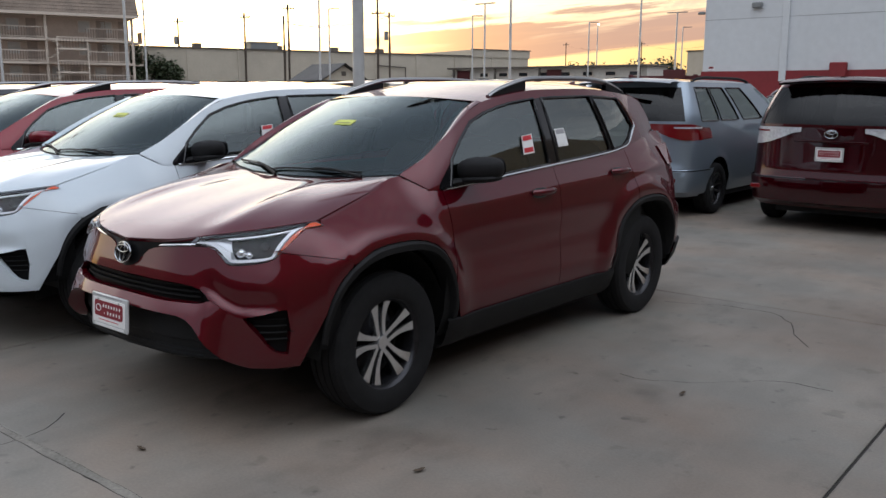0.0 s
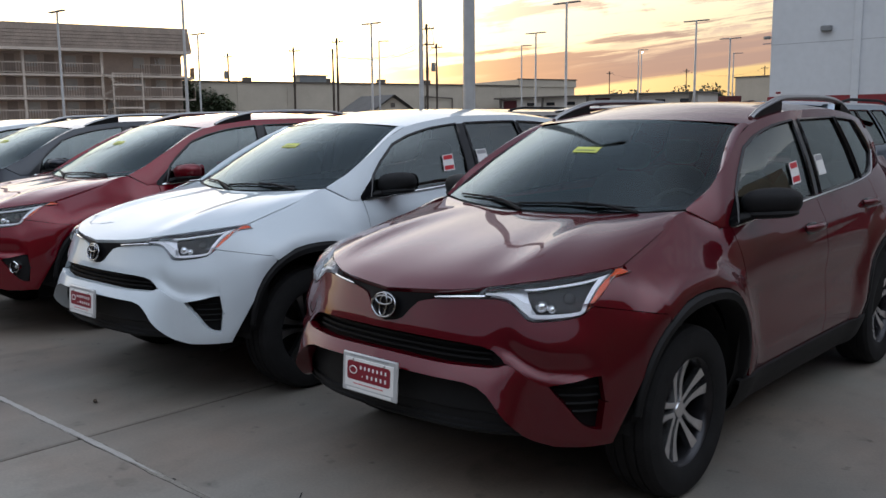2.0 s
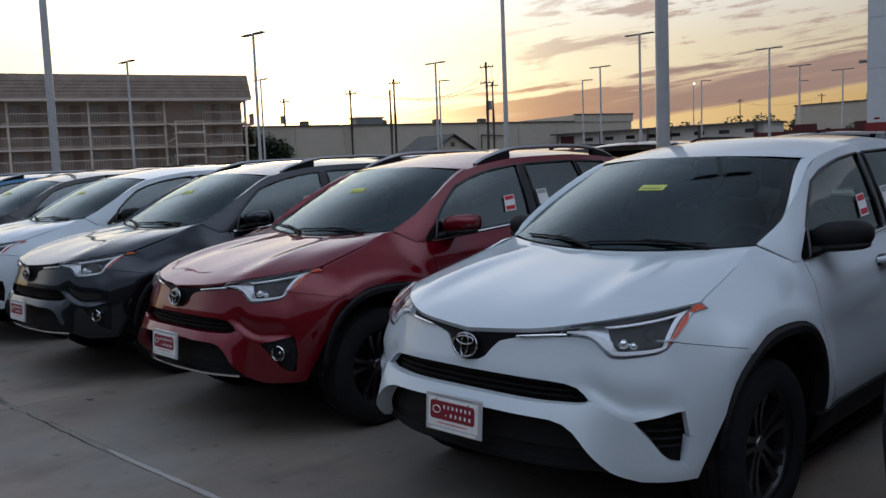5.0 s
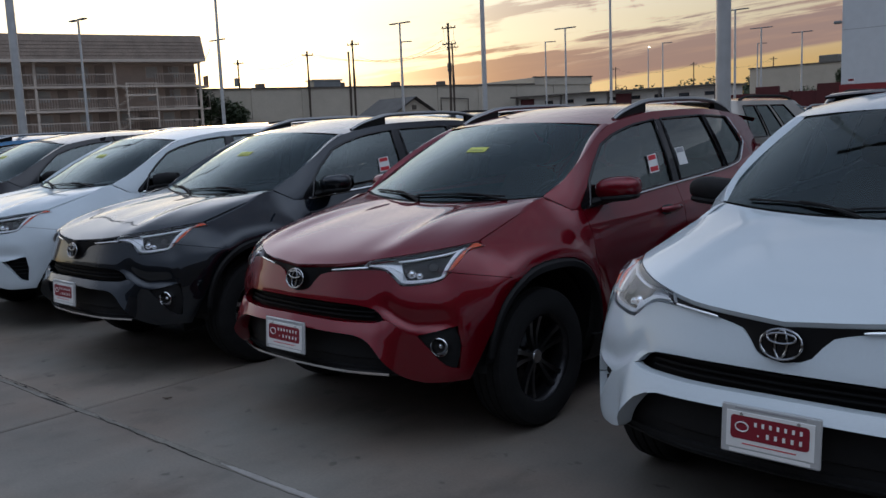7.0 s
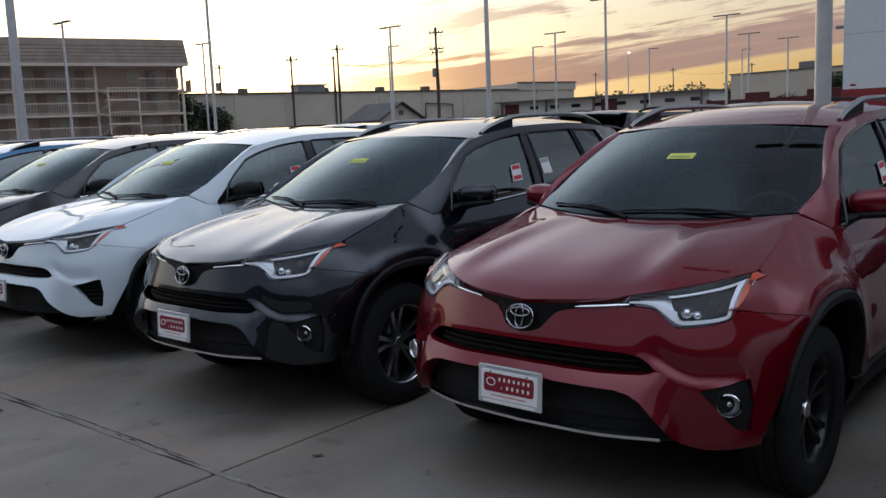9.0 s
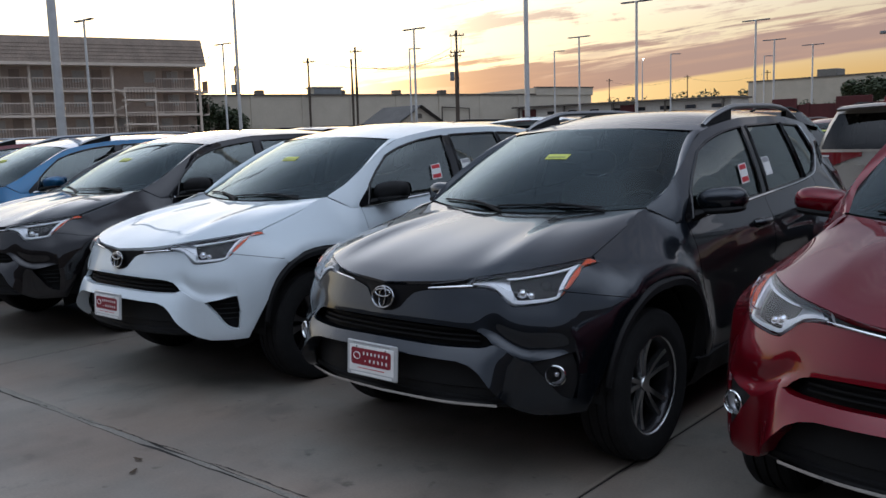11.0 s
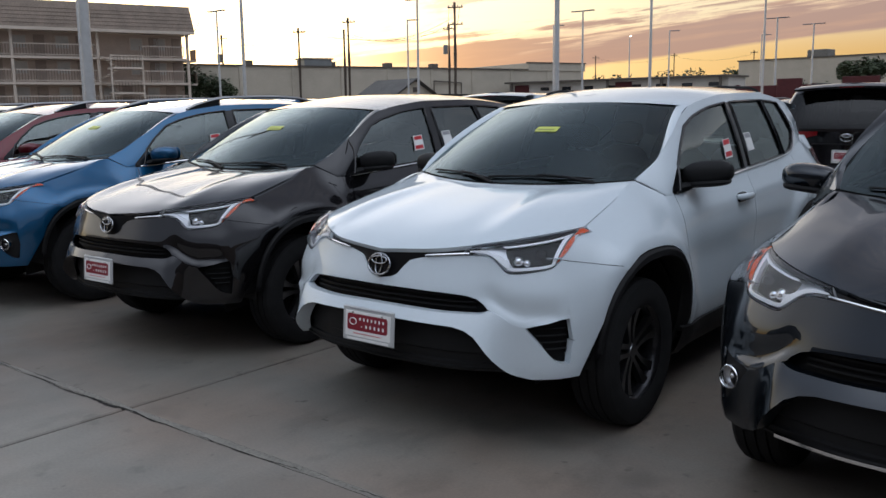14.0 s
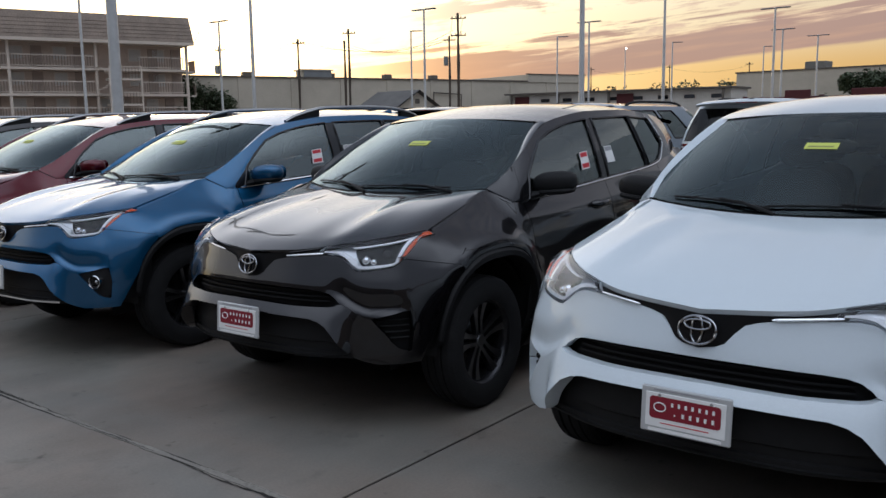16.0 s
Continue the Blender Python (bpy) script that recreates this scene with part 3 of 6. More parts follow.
def plate(parent, m):
    """A paper dealer plate in a pale frame: a red field with a ring and bars for the writing."""
    fr = part("plate", Shape().box(-.157, .157, -.006, .006, -.080, .080, .004, m), PLATEFRAME, parent, "white dealer plate with a red field in a pale frame")
    part("plate_card", Shape().box(-.139, .139, -.0085, -.0045, -.058, .060, .001, m), PAPER, fr)
    red = Shape()
    red.ngon([tuple(m @ Vector((sx * .112 + .012 * math.cos(a), -.0100, sz * .026 + .010 + .012 * math.sin(a)))) for sx, sz, a0 in ((1, 1, 0), (-1, 1, 1), (-1, -1, 2), (1, -1, 3)) for a in span(a0 * math.pi / 2, (a0 + 1) * math.pi / 2, 4)])
    part("red_field", red, DEALERRED, fr)
    ring = [tuple(m @ Vector((-.087 + .021 * math.cos(a), -.0112, .012 + .015 * math.sin(a)))) for a in span(0, 2 * math.pi, 20)]
    part("print_ring", Shape().tube(ring, .0022, 6, ends=False), PAPER, fr)
    for x0, x1, z0, z1 in ((-.054, .112, .018, .034), (-.040, -.026, -.012, -.004), (-.016, .112, -.014, .003)):
        row, k_ = Shape(), max(1, round((x1 - x0) / .0245))
        for j in range(k_):
            row.box(lerp(x0, x1, (j + .30) / k_), lerp(x0, x1, (j + .64) / k_), -.0122, -.0106, z0 + .001, z1 - .001, 0, m)
        part("print_bar", row, PAPER, fr)
    part("print_bar", Shape().box(-.085, .085, -.0098, -.0082, -.044, -.041, 0, m), REDINK, fr)
    for z, w in ((-.069, .128), (.070, .112)):
        part("print_bar", Shape().box(-w, w, -.0072, -.0058, z - (.006 if z < 0 else .0025), z + (.006 if z < 0 else .0025), 0, m), PAPER if z < 0 else GREYINK, fr)
    for sx in (-1, 1):
        part("bolt", Shape().lathe([(0, .008), (.006, .008), (.007, .003)], 8, m @ Matrix.Translation((sx * .09, -.002, .052)) @ Matrix.Rotation(radians(-90), 4, "Z")), CHROME, fr)
    return fr


def seat(parent, x, y, w=.50):
    s = part("seat", Shape().blob((x, y, .62), (w / 2, .26, .09), 4), CLOTH, parent)
    m = pose(x, y + .30, .92, -16, 0, 0)
    part("backrest", Shape().blob((0, 0, 0), (w / 2, .08, .33), 3.5, m=m), CLOTH, s)
    part("headrest", Shape().blob((0, .0, .43), (.13, .055, .085), 3, m=m), CLOTH, s)


def suv(colour, label, trim="base", rails=False, wheels="steel", mirrors=None, moved=None, far=False):
    car = new("suv", None)
    car.empty_display_size = .3
    mirrors = mirrors or colour
    kw = dict(own=True)
    # hood
    us, vs = span(0, 1, 18), span(0, 1, 16)
    hd = Shape().rows([[hood(u, 0) + Vector((0, .012, -.025))] + [hood(u, v) for v in vs] + [hood(u, 1) + Vector((0, .01, -.03))] for u in us]
                      + [[hood(1, 0) + Vector((0, .012, -.025))] + [hood(1, v) + Vector((-.004, 0, -.028)) for v in vs] + [hood(1, 1) + Vector((0, .01, -.03))]]).mirrored()
    part("hood", hd, colour, car, own=True)
    # front bumper cover: above and below the slot and the pockets, and the lower legs
    xs = [at_x(x) for x in FRONT_X]
    tail = [at_y(y) for y in (-.42, -.40, -.37, -.34, -.31, -.285)]
    cols = xs + tail

    def gap(s):
        x, front = out_x(s), out_y(s) < -.4
        if x <= .555:
            return slot_low(x), slot_top(x)
        if .70 <= x <= .846 and front:
            return pocket_low(x), pocket_top(x)
        m = lerp(.675, .602, smooth(.555, .70, x)) if x < .70 else .538
        return m, m

    def ftop(s):
        return min(fascia_top(out_x(s)), seam_z(out_y(s))) if s > at_x(.72) else fascia_top(out_x(s))

    def flow(s):
        x = out_x(s)
        return skirt_top(x) if s < at_x(.72) else low_edge(s)
    up = panel(cols, lambda s: max(gap(s)[1], flow(s) + .02), ftop, 16)
    dn = panel(cols, flow, lambda s: max(gap(s)[0], flow(s) + .02), 8, .045, lambda s: lerp(.016, .034, smooth(at_x(.42), at_x(.58), s)) * (1 - smooth(at_x(.56), at_x(.67), s)))
    up.mirrored()
    dn.mirrored()
    bumper = part("bumper_cover", up, colour, car, own=True)
    part("bumper_lower", dn, colour, bumper, own=True)
    back = Shape().sheet(lambda s, z: body(s, z, -.05), [at_x(x) for x in FRONT_X[::2]] + tail[::2], span(.41, .90, 10)).mirrored()
    part("grille_back", back, SLATBLACK, bumper)
    # slats in the slot
    for z in (.678, .700, .722):
        sl = Shape().rows([[body(at_x(x), z - .006, -.046), body(at_x(x), z - .004, -.030), body(at_x(x), z + .004, -.030), body(at_x(x), z + .006, -.046)] for x in span(0, .50, 14)]).mirrored()
        part("slat", sl, SLATBLACK, bumper)
    # black lower grille and lip
    lower = Shape().rows([[body(at_x(x), z, o) for z, o in ((.396, -.06), (.400, -.026), (.410, -.022), (.414, -.030), (.43, -.030), (.436, -.042), (.472, -.042), (.478, -.030), (.56, -.034), (.625, -.045))] for x in span(0, .70, 24)]).mirrored()
    part("lower_grille", lower, BLACKPLASTIC, bumper)
    lip = Shape().rows([[body(s, .388, -.30), body(s, .390, -.14 - d), body(s, .392, -.055 - d), body(s, .396, -.026 - d), body(s, .406, -.020 - d), body(s, .410, -.045 - d)] for s, d in ((s, .035 * smooth(at_x(.50), at_x(.66), s)) for s in [at_x(x) for x in FRONT_X if x < .81])]).mirrored()
    part("chin_lip", lip, BLACKPLASTIC, bumper)
    tray = Shape().rows([[body(at_x(x), .388, -.29), body(at_x(x), .35, -.55)] for x in span(0, .60, 8)]).mirrored()
    part("undertray", tray, WELL, bumper)
    if trim == "base":
        for z in (.50, .53, .56, .59):
            x0 = next(x for x in span(.70, .84, 60) if pocket_low(x) < z)
            pair("pocket_slat", Shape().rows([[body(at_x(x), z - .004, -.045), body(at_x(x), z, -.030), body(at_x(x), z + .004, -.045)] for x in span(x0, .842, 6)]), WELL, bumper)
    if trim != "base":
        bz = Shape().sheet(lambda s, q: body(s, lerp(pocket_low(out_x(s)), pocket_top(out_x(s)), q), -.012), [at_x(x) for x in span(.705, .850, 9)], span(0, 1, 6))
        pair("fog_bezel", bz, BLACKPLASTIC, bumper)
        c = Vector(body(at_x(.785), .548, .0))
        for sx in (1, -1):
            fm = Matrix.Translation((sx * c.x, c.y, c.z)) @ Matrix.Rotation(radians(-90 + sx * 22), 4, "Z")
            fog = part("fog_lamp", Shape().lathe([(.043, -.03), (.045, .008), (.042, .012), (.039, .007), (.038, -.01)], 24, fm), CHROME, bumper)
            part("reflector", Shape().lathe([(.0, -.028), (.02, -.024), (.038, -.006)], 24, fm), FOGBOWL, fog)
            part("bulb", Shape().blob((-.012, 0, 0), (.010, .012, .012), 2, 10, 8, fm), CHROME, fog)
            facing(part("lens", Shape().lathe([(.0, .012), (.025, .010), (.040, .004)], 24, fm), LENS, fog), (0, -1, 0))
        trimbar = Shape().rows([[body(at_x(x), z, o) for z, o in ((.404, -.02), (.406, .004), (.418, .004), (.422, -.014))] for x in span(0, .575, 20)]).mirrored()
        part("chrome_strip", trimbar, CHROME, bumper, "chrome strip along the chin")
    # the dark bar behind the badge, with its bright line
    bar = Shape().sheet(lambda x, q: Vector(body(at_x(x), fascia_top(x), -.006)).lerp(hood_edge(x) + Vector((0, .006, -.018)), q), span(0, .47, 20), span(0, 1, 5)).mirrored()
    grille = part("grille_bar", bar, BARBLACK, bumper)
    for sx in (1, -1):
        pts = []
        for x in span(.235, .455, 12):
            p = Vector(body(at_x(x), fascia_top(x), .004)).lerp(hood_edge(x), .22)
            pts.append((sx * p.x, p.y - .004, p.z))
        part("chrome_line", Shape().tube(pts, [.003] + [.0052] * 11 + [.004], 6), CHROME, grille)
    emblem(bumper, pose(0, -.878, .836, -14, 0, 0) @ Matrix.Diagonal((1.06, 1, 1.12, 1)))
    if not far:
        plate(bumper, pose(0, -.960, .560, -4, 0, 0))
    # headlamps: bowl, light guide, projector, amber end and clear lens
    lamp_s = [at_x(x) for x in (.43, .47, .51, .55, .59, .62, .65, .68, .71, .74, .77, .80, .825, .85, .87, .889)]

    def lamp(i, q, off):
        s = lamp_s[i]
        x = out_x(s)
        lo = Vector(body(s, fascia_top(x) + .002, 0))
        hi = hood_edge(lerp(.43, .762, i / (len(lamp_s) - 2))) if i < len(lamp_s) - 1 else Vector((.792, -.322, .984))
        hi.z -= .004
        p = lo.lerp(hi, q)
        n = Vector((p.x * .45, -.80, .30)).normalized()
        bulge = .012 * math.sin(math.pi * q)
        return p + n * (off + bulge)
    N = len(lamp_s) - 1

    def lamp_at(a, q, off):
        i = min(N - 1, int(a))
        return lamp(i, q, off).lerp(lamp(i + 1, q, off), a - i)
    for sx in (1, -1):
        def add(name, sh, m, dad):
            return part(name, sh if sx > 0 else sh.flipped(), m, dad, angle=45)
        hl = add("headlamp", Shape().rows([[lamp(0, q, 0) for q in span(0, 1, 8)]] + [[lamp(i, 0, 0)] + [lamp_at(i, q, -.034) for q in span(.05, .95, 6)] + [lamp(i, 1, 0)] for i in range(N + 1)] + [[lamp(N, q, 0) for q in span(0, 1, 8)]]), BOWL, car)
        hl["label"] = "clear headlamp with a bright light guide and amber end"
        def guide_bar(sh, centre, width, along, n=10):
            """A raised bar through the lamp, from place to place, width across."""
            rows = []
            for k in range(n + 1):
                (a_, q_), w_ = centre(k / n), width(k / n)
                rows.append([lamp_at(a_ + (w_ * j if along else 0), q_ + (0 if along else w_ * j), o) for j, o in ((-.5, -.022), (-.42, -.004), (.42, -.004), (.5, -.022))])
            return sh.rows(rows)
        guide = Shape()
        guide_bar(guide, lambda t: (lerp(.6, 5.7, t), lerp(.36, .25, t)), lambda t: lerp(.16, .34, t ** .6), False, 12)
        guide_bar(guide, lambda t: (lerp(5.3, 11.3, t), lerp(.13, .075, t)), lambda t: lerp(.12, .09, t), False)
        guide_bar(guide, lambda t: (lerp(11.2, 12.9, t), lerp(.03, .82, t)), lambda t: .85, True)
        guide_bar(guide, lambda t: (lerp(4.9, 12.9, t), lerp(.80, .79, t)), lambda t: .065, False)
        add("light_guide", guide, GUIDE, hl)
        add("lamp_housing", Shape().rows([[lamp_at(lerp(a0, a1, k / 6), q, -.026 if 0 < k < 6 else -.033) for k in range(7)] for q, a0, a1 in ((.15, 6.2, 11.0), (.30, 5.6, 11.4), (.50, 5.2, 11.8), (.68, 5.0, 12.3), (.77, 5.0, 12.4))]), HOUSING, hl)
        add("upper_trim", guide_bar(Shape(), lambda t: (lerp(.3, 13.4, t), lerp(.90, .93, t)), lambda t: lerp(.17, .11, t), False), HOUSING, hl)
        for a_, q_, r_, m_ in ((6.7, .36, .024, CHROME), (7.8, .28, .018, CHROME), (9.6, .46, .027, GLOSSBLACK)):
            pm = Matrix.Translation(lamp_at(a_, q_, -.028)) @ Matrix.Rotation(radians(-60), 4, "Z")
            add("projector", Shape().lathe([(.0, r_ * .8), (r_ * .5, r_ * .7), (r_ * .85, r_ * .4), (r_, .0)], 20, pm), m_, hl)
        add("amber_reflector", Shape().rows([[lamp_at(lerp(a0, 14.98 - .2 * q, k / 5), q, -.004) for k in range(6)] for q, a0 in [(q, min(13.6, lerp(11.75, 13.6, q / .8))) for q in span(.03, .97, 8)]]), AMBER, hl)
        facing(add("lens", Shape().rows([[lamp_at(i, q, .003 + .016 * (1 - q) * min(1, q / .12)) for q in (0, .05, .12, .25, .4, .55, .7, .85, 1)] for i in range(N + 1)]), LENS, hl), (0, -1, .3))
    # fenders
    fcols = [at_x(x) for x in (.785, .80, .812, .822, .845, .862)] + [at_y(y) for y in (-.46, -.42, -.40, -.38, -.36, -.344, -.32, -.30, -.275)] + [q for q in arch_columns(0, .475)[5:] if out_y(q) < .455] + [at_y(.462), at_y(.472)]
    fcols = sorted(fcols)

    def fen_lo(s):
        return seam_z(out_y(s)) + .003 if out_y(s) < -.28 else low_edge(s)

    def fen_hi(s):
        y = out_y(s)
        rim = fascia_top(out_x(s)) if y < -.345 else top_z(y)
        return max(rim, fen_lo(s) + .001)
    pair("fender", panel(fcols, fen_lo, fen_hi, 14, .02), colour, car, **kw)
    # doors and rear quarters
    for name, ya, yb in (("front_door", .477, 1.548), ("rear_door", 1.553, 2.50), ("rear_quarter", 2.505, 3.30)):
        ys = span(at_y(ya), at_y(yb), 16) + [s for s in arch_columns(0, .475) + arch_columns(2.66, .475) if ya < out_y(s) < yb]
        ys = sorted(set(ys))
        sh = panel(ys, low_edge, lambda s: top_z(out_y(s)), 22, .02)
        for end in (0, -1):
            sh.rows([[body(ys[end], lerp(low_edge(ys[end]), top_z(out_y(ys[end])), k / 22), o) for k in range(23)] for o in (0, -.02)])
        doors = pair(name, sh, colour, car, **kw)
        if name != "rear_quarter":
            hy, hz = (1.36, .995) if name == "front_door" else (2.33, 1.055)
            for dr, sx in zip(doors, (1, -1)):
                cup = Shape()
                c = Vector(body(at_y(hy), hz))
                cup.blob((c.x - .004, hy - .03, hz), (.012, .085, .032), 2.6)
                part("handle_cup", cup if sx > 0 else cup.flipped(), GLOSSBLACK, dr)
                h = Shape().tube([(c.x + o, hy + d, hz + .006 + .012 * (d + .11)) for d, o in ((-.115, .0), (-.09, .022), (-.04, .032), (.03, .034), (.075, .026), (.10, .0))], [.013, .017, .018, .018, .017, .012], 10, 1.15)
                part("door_handle", h if sx > 0 else h.flipped(), colour, dr, own=True)
    pair("sill_seam", Shape().rows([[body(at_y(y), z, -.02) for z in span(.30, 1.10, 6)] for y in span(.42, 2.60, 10)]), WELL, car)
    # black sill and wheel arch flares
    sill = Shape().rows([[body(at_y(y), z, o) for z, o in ((.225, -.10), (.235, .004), (.27, .022), (.36, .022), (.392, .014), (.398, -.01))] for y in span(.44, 2.24, 20)])
    pair("sill_cladding", sill, BLACKPLASTIC, car)
    for hy in (0, 2.66):
        ring = []
        for i in range(25):
            a = lerp(.06 if hy else .17, math.pi - .04, i / 24)
            c, sn = math.cos(a), math.sin(a)
            def rim(w, h, o, p=2.6):
                y = hy + .03 - w * math.copysign(abs(c) ** (2 / p), c)
                return body(at_y(max(-.445, y)), .30 + .02 + h * abs(sn) ** (2 / p), o)
            g = .010 * smooth(.05, .5, sn)
            ring.append([rim(.452, .503, -.09), rim(.452, .503, .004), rim(.455, .508, .004 + g), rim(.470, .536, .004 + g), rim(.478, .548, .003), rim(.480, .550, -.008)])
        pair("arch_flare", Shape().rows(ring), BLACKPLASTIC, car)
        well = Shape().rows([[(x, hy + .03 - .46 * math.cos(a), .30 + .53 * math.sin(a)) for x in (.86, .55)] for a in span(.13, math.pi - .05, 20)])
        well.rows([[(.56, hy + .03 - r * .46 * math.cos(a), .30 + r * .53 * math.sin(a)) for r in (0.01, 1)] for a in span(-.1, math.pi + .1, 20)])
        pair("wheel_well", well, WELL, car)
    # floor, rear
    part("underbody", Shape().box(-.80, .80, .45, 2.2, .21, .30).box(-.55, .55, -.20, 3.4, .28, .38), WELL, car)
    rcols = span(at_y(3.305), END, 16)
    rb = panel(rcols, lambda s: .45, lambda s: lerp(1.30, 1.20, smooth(at_y(3.3), END, s)), 16, .02).mirrored()
    part("tailgate", rb, colour, car, own=True)
    rl = Shape().rows([[body(s, z, o) for z, o in ((.25, -.12), (.27, .0), (.34, .016), (.46, .016), (.475, -.01))] for s in [at_y(y) for y in (3.16, 3.2, 3.25)] + rcols]).mirrored()
    part("rear_bumper_cladding", rl, BLACKPLASTIC, car)
    tl = Shape().sheet(lambda s, z: body(s, z + .02 * (s - at_y(3.12)), .012), span(at_y(3.12), at_y(3.50), 8), span(1.06, 1.20, 5))
    tl.rows([[body(s, z, o) for o in (.012, -.02)] for z in (1.06, 1.20) for s in span(at_y(3.12), at_y(3.50), 8)][:9])
    pair("tail_lamp", tl, REDLENS, car)

    def hatch(v, u):
        p = cabin(1, v)
        q = 1 - abs(u) ** 2.2
        return Vector((p.x * u, p.y + lerp(.36, .22, v) * q, lerp(lerp(p.z, 1.20, q), p.z + .055 * q, v)))
    hv, hu = [0, .12, .2, .35, .5, .65, .8, .88, 1], span(-1, 1, 16)
    frame_ = Shape()
    for i in range(len(hv) - 1):
        for j in range(16):
            if not (1 <= i < 7 and 2 <= j < 14):
                frame_.ngon([hatch(hv[i], hu[j]), hatch(hv[i], hu[j + 1]), hatch(hv[i + 1], hu[j + 1]), hatch(hv[i + 1], hu[j])])
    part("rear_hatch", frame_, colour, car, own=True)
    facing(part("rear_window", Shape().sheet(hatch, hv[1:8], hu[2:15]), PRIVACY, car), (0, 1, .5))
    sp = Shape()
    for dz, w in ((0, 1), (-.028, .97)):
        sp.rows([[Vector((.56 * w * u, lerp(3.08, 3.50 - .10 * abs(u) ** 3, q), 1.553 + .045 * (1 - u * u) - .030 * q + dz)) for u in span(-1, 1, 14)] for q in span(0, 1, 5)])
    sp.rows([[Vector((.56 * w * u, 3.50 - .10 * abs(u) ** 3, 1.523 + .045 * (1 - u * u) + dz)) for u in span(-1, 1, 14)] for dz, w in ((0, 1), (-.028, .97))])
    part("roof_spoiler", sp, colour, car, own=True)
    # roof and pillars
    part("roof", Shape().sheet(roof, span(0, 1, 20), span(-1, 1, 18)), colour, car, own=True)
    pil = Shape().rows([[screen(1, v), screen(1, v).lerp(Vector((roof_x(y), y, roof_z(y))), .5) + Vector((.004, -.004, .006)), Vector((roof_x(y), y, roof_z(y)))] for v, y in ((v, lerp(.29, 1.04, v)) for v in span(0, 1, 14))])
    pair("windshield_pillar", pil, colour, car, **kw)

    def sill_v(u):
        return .035

    def head_v(u):
        H = (cabin(u, 1) - cabin(u, 0)).length
        return max(.04, 1 - lerp(lerp(.245, .070, smooth(.030, .15, u)), .055, smooth(.20, .30, u)) / max(H, .05))
    stations = sorted(set([0, .03, .055, at_u(.545), .11, .15, .20, .25, .30, .35, at_u(1.515), at_u(1.625), .50, .55, .60, .65, at_u(2.315), at_u(2.36), .76, .80, at_u(2.80), .87, .90, .93, .96, 1]))
    wins = [("front_window", at_u(.545), at_u(1.515), SIDEGLASS), ("rear_door_window", at_u(1.625), at_u(2.315), PRIVACY), ("quarter_window", at_u(2.36), at_u(2.80), PRIVACY)]
    side, black = Shape(), {}

    def lo_v(u):
        return sill_v(u) + .30 * smooth(at_u(2.55), at_u(2.9), u)
    for a, b in zip(stations, stations[1:]):
        open_ = any(w[1] - 1e-6 <= a and b <= w[2] + 1e-6 for w in wins)
        dlo = at_u(.40) <= a and b <= at_u(2.86)
        for q0, q1, kind in ((0, 0, "low"), (0, 1, "mid"), (1, 1, "top")):
            v = {"low": (lambda u: 0, lo_v), "mid": (lo_v, head_v), "top": (head_v, lambda u: 1)}[kind]
            if kind == "mid" and open_:
                continue
            tgt = black.setdefault(sum(a >= w[1] for w in wins), Shape()) if kind == "mid" and dlo else side
            n = 6 if kind == "mid" else 2
            tgt.rows([[cabin(u, lerp(v[0](u), v[1](u), k / n)) for k in range(n + 1)] for u in (a, b)])
    pair("cabin_side", side, colour, car, **kw)
    for sh in black.values():
        pair("pillar_trim", sh, GLOSSBLACK, car)
    for name, a, b, gm in wins:
        us_ = [u for u in stations if a - 1e-6 <= u <= b + 1e-6]
        g = Shape().rows([[cabin(u, lerp(lo_v(u) - .01, head_v(u) + .01, k / 6)) - Vector((.006, 0, 0)) for k in range(7)] for u in us_])
        win = pair(name, g, gm, car)
        for pane, sx in zip(win, (1, -1)):
            facing(pane, (sx, 0, .3))
        edge = [cabin(u, lo_v(u)) for u in us_] + [cabin(us_[-1], lerp(lo_v(us_[-1]), head_v(us_[-1]), k / 6)) for k in range(1, 7)] + [cabin(u, head_v(u)) for u in reversed(us_[:-1])]
        edge += [cabin(us_[0], lerp(head_v(us_[0]), lo_v(us_[0]), k / 6)) for k in range(1, 7)]
        for wn_, sx in zip(win, (1, -1)):
            sh = Shape().tube([(sx * (p.x + .001), p.y, p.z) for p in edge], .0095, 6, ends=False)
            far or part("window_seal", sh, GLOSSBLACK, wn_)
        if name != "quarter_window" and not far:
            fr = name == "front_window"
            yy, zz = (1.31, 1.275) if fr else (1.72, 1.305)
            u = at_u(yy)
            v0 = next(k / 100 for k in range(100) if cabin(u, k / 100).z > zz - .055)
            for sx in (1, -1):
                def st(du, dv):
                    p = cabin(u + du, v0 + dv) + Vector((.004, 0, 0))
                    return (sx * p.x, p.y, p.z)
                sh = Shape().rows([[st(du, dv) for dv in span(0, .24, 3)] for du in span(-.021, .021, 3)])
                tag = part("window_sticker", sh, PAPER, win[0 if sx > 0 else 1])
                for d0, d1, m_ in ((.17, .23, REDINK if fr else GREYINK), (.02, .08, REDINK if fr else PAPER)):
                    def st2(du, dv):
                        p = cabin(u + du, v0 + dv) + Vector((.0055, 0, 0))
                        return (sx * p.x, p.y, p.z)
                    part("print_bar", Shape().rows([[st2(du, dv) for dv in (d0, d1)] for du in (-.0175, .0175)]), m_, tag)
    belt = [cabin(u, .018) + Vector((.007, 0, 0)) for u in span(at_u(.50), at_u(2.55), 24)] + [cabin(u, lo_v(u) - .015) + Vector((.007, 0, 0)) for u in span(at_u(2.6), at_u(2.80), 5)]
    belt += [cabin(at_u(2.84), v) + Vector((.006, 0, 0)) for v in span(.30, .86, 5)]
    pair("belt_trim", Shape().tube(belt, .0075, 6), CHROME, car, "bright belt trim under the side windows")
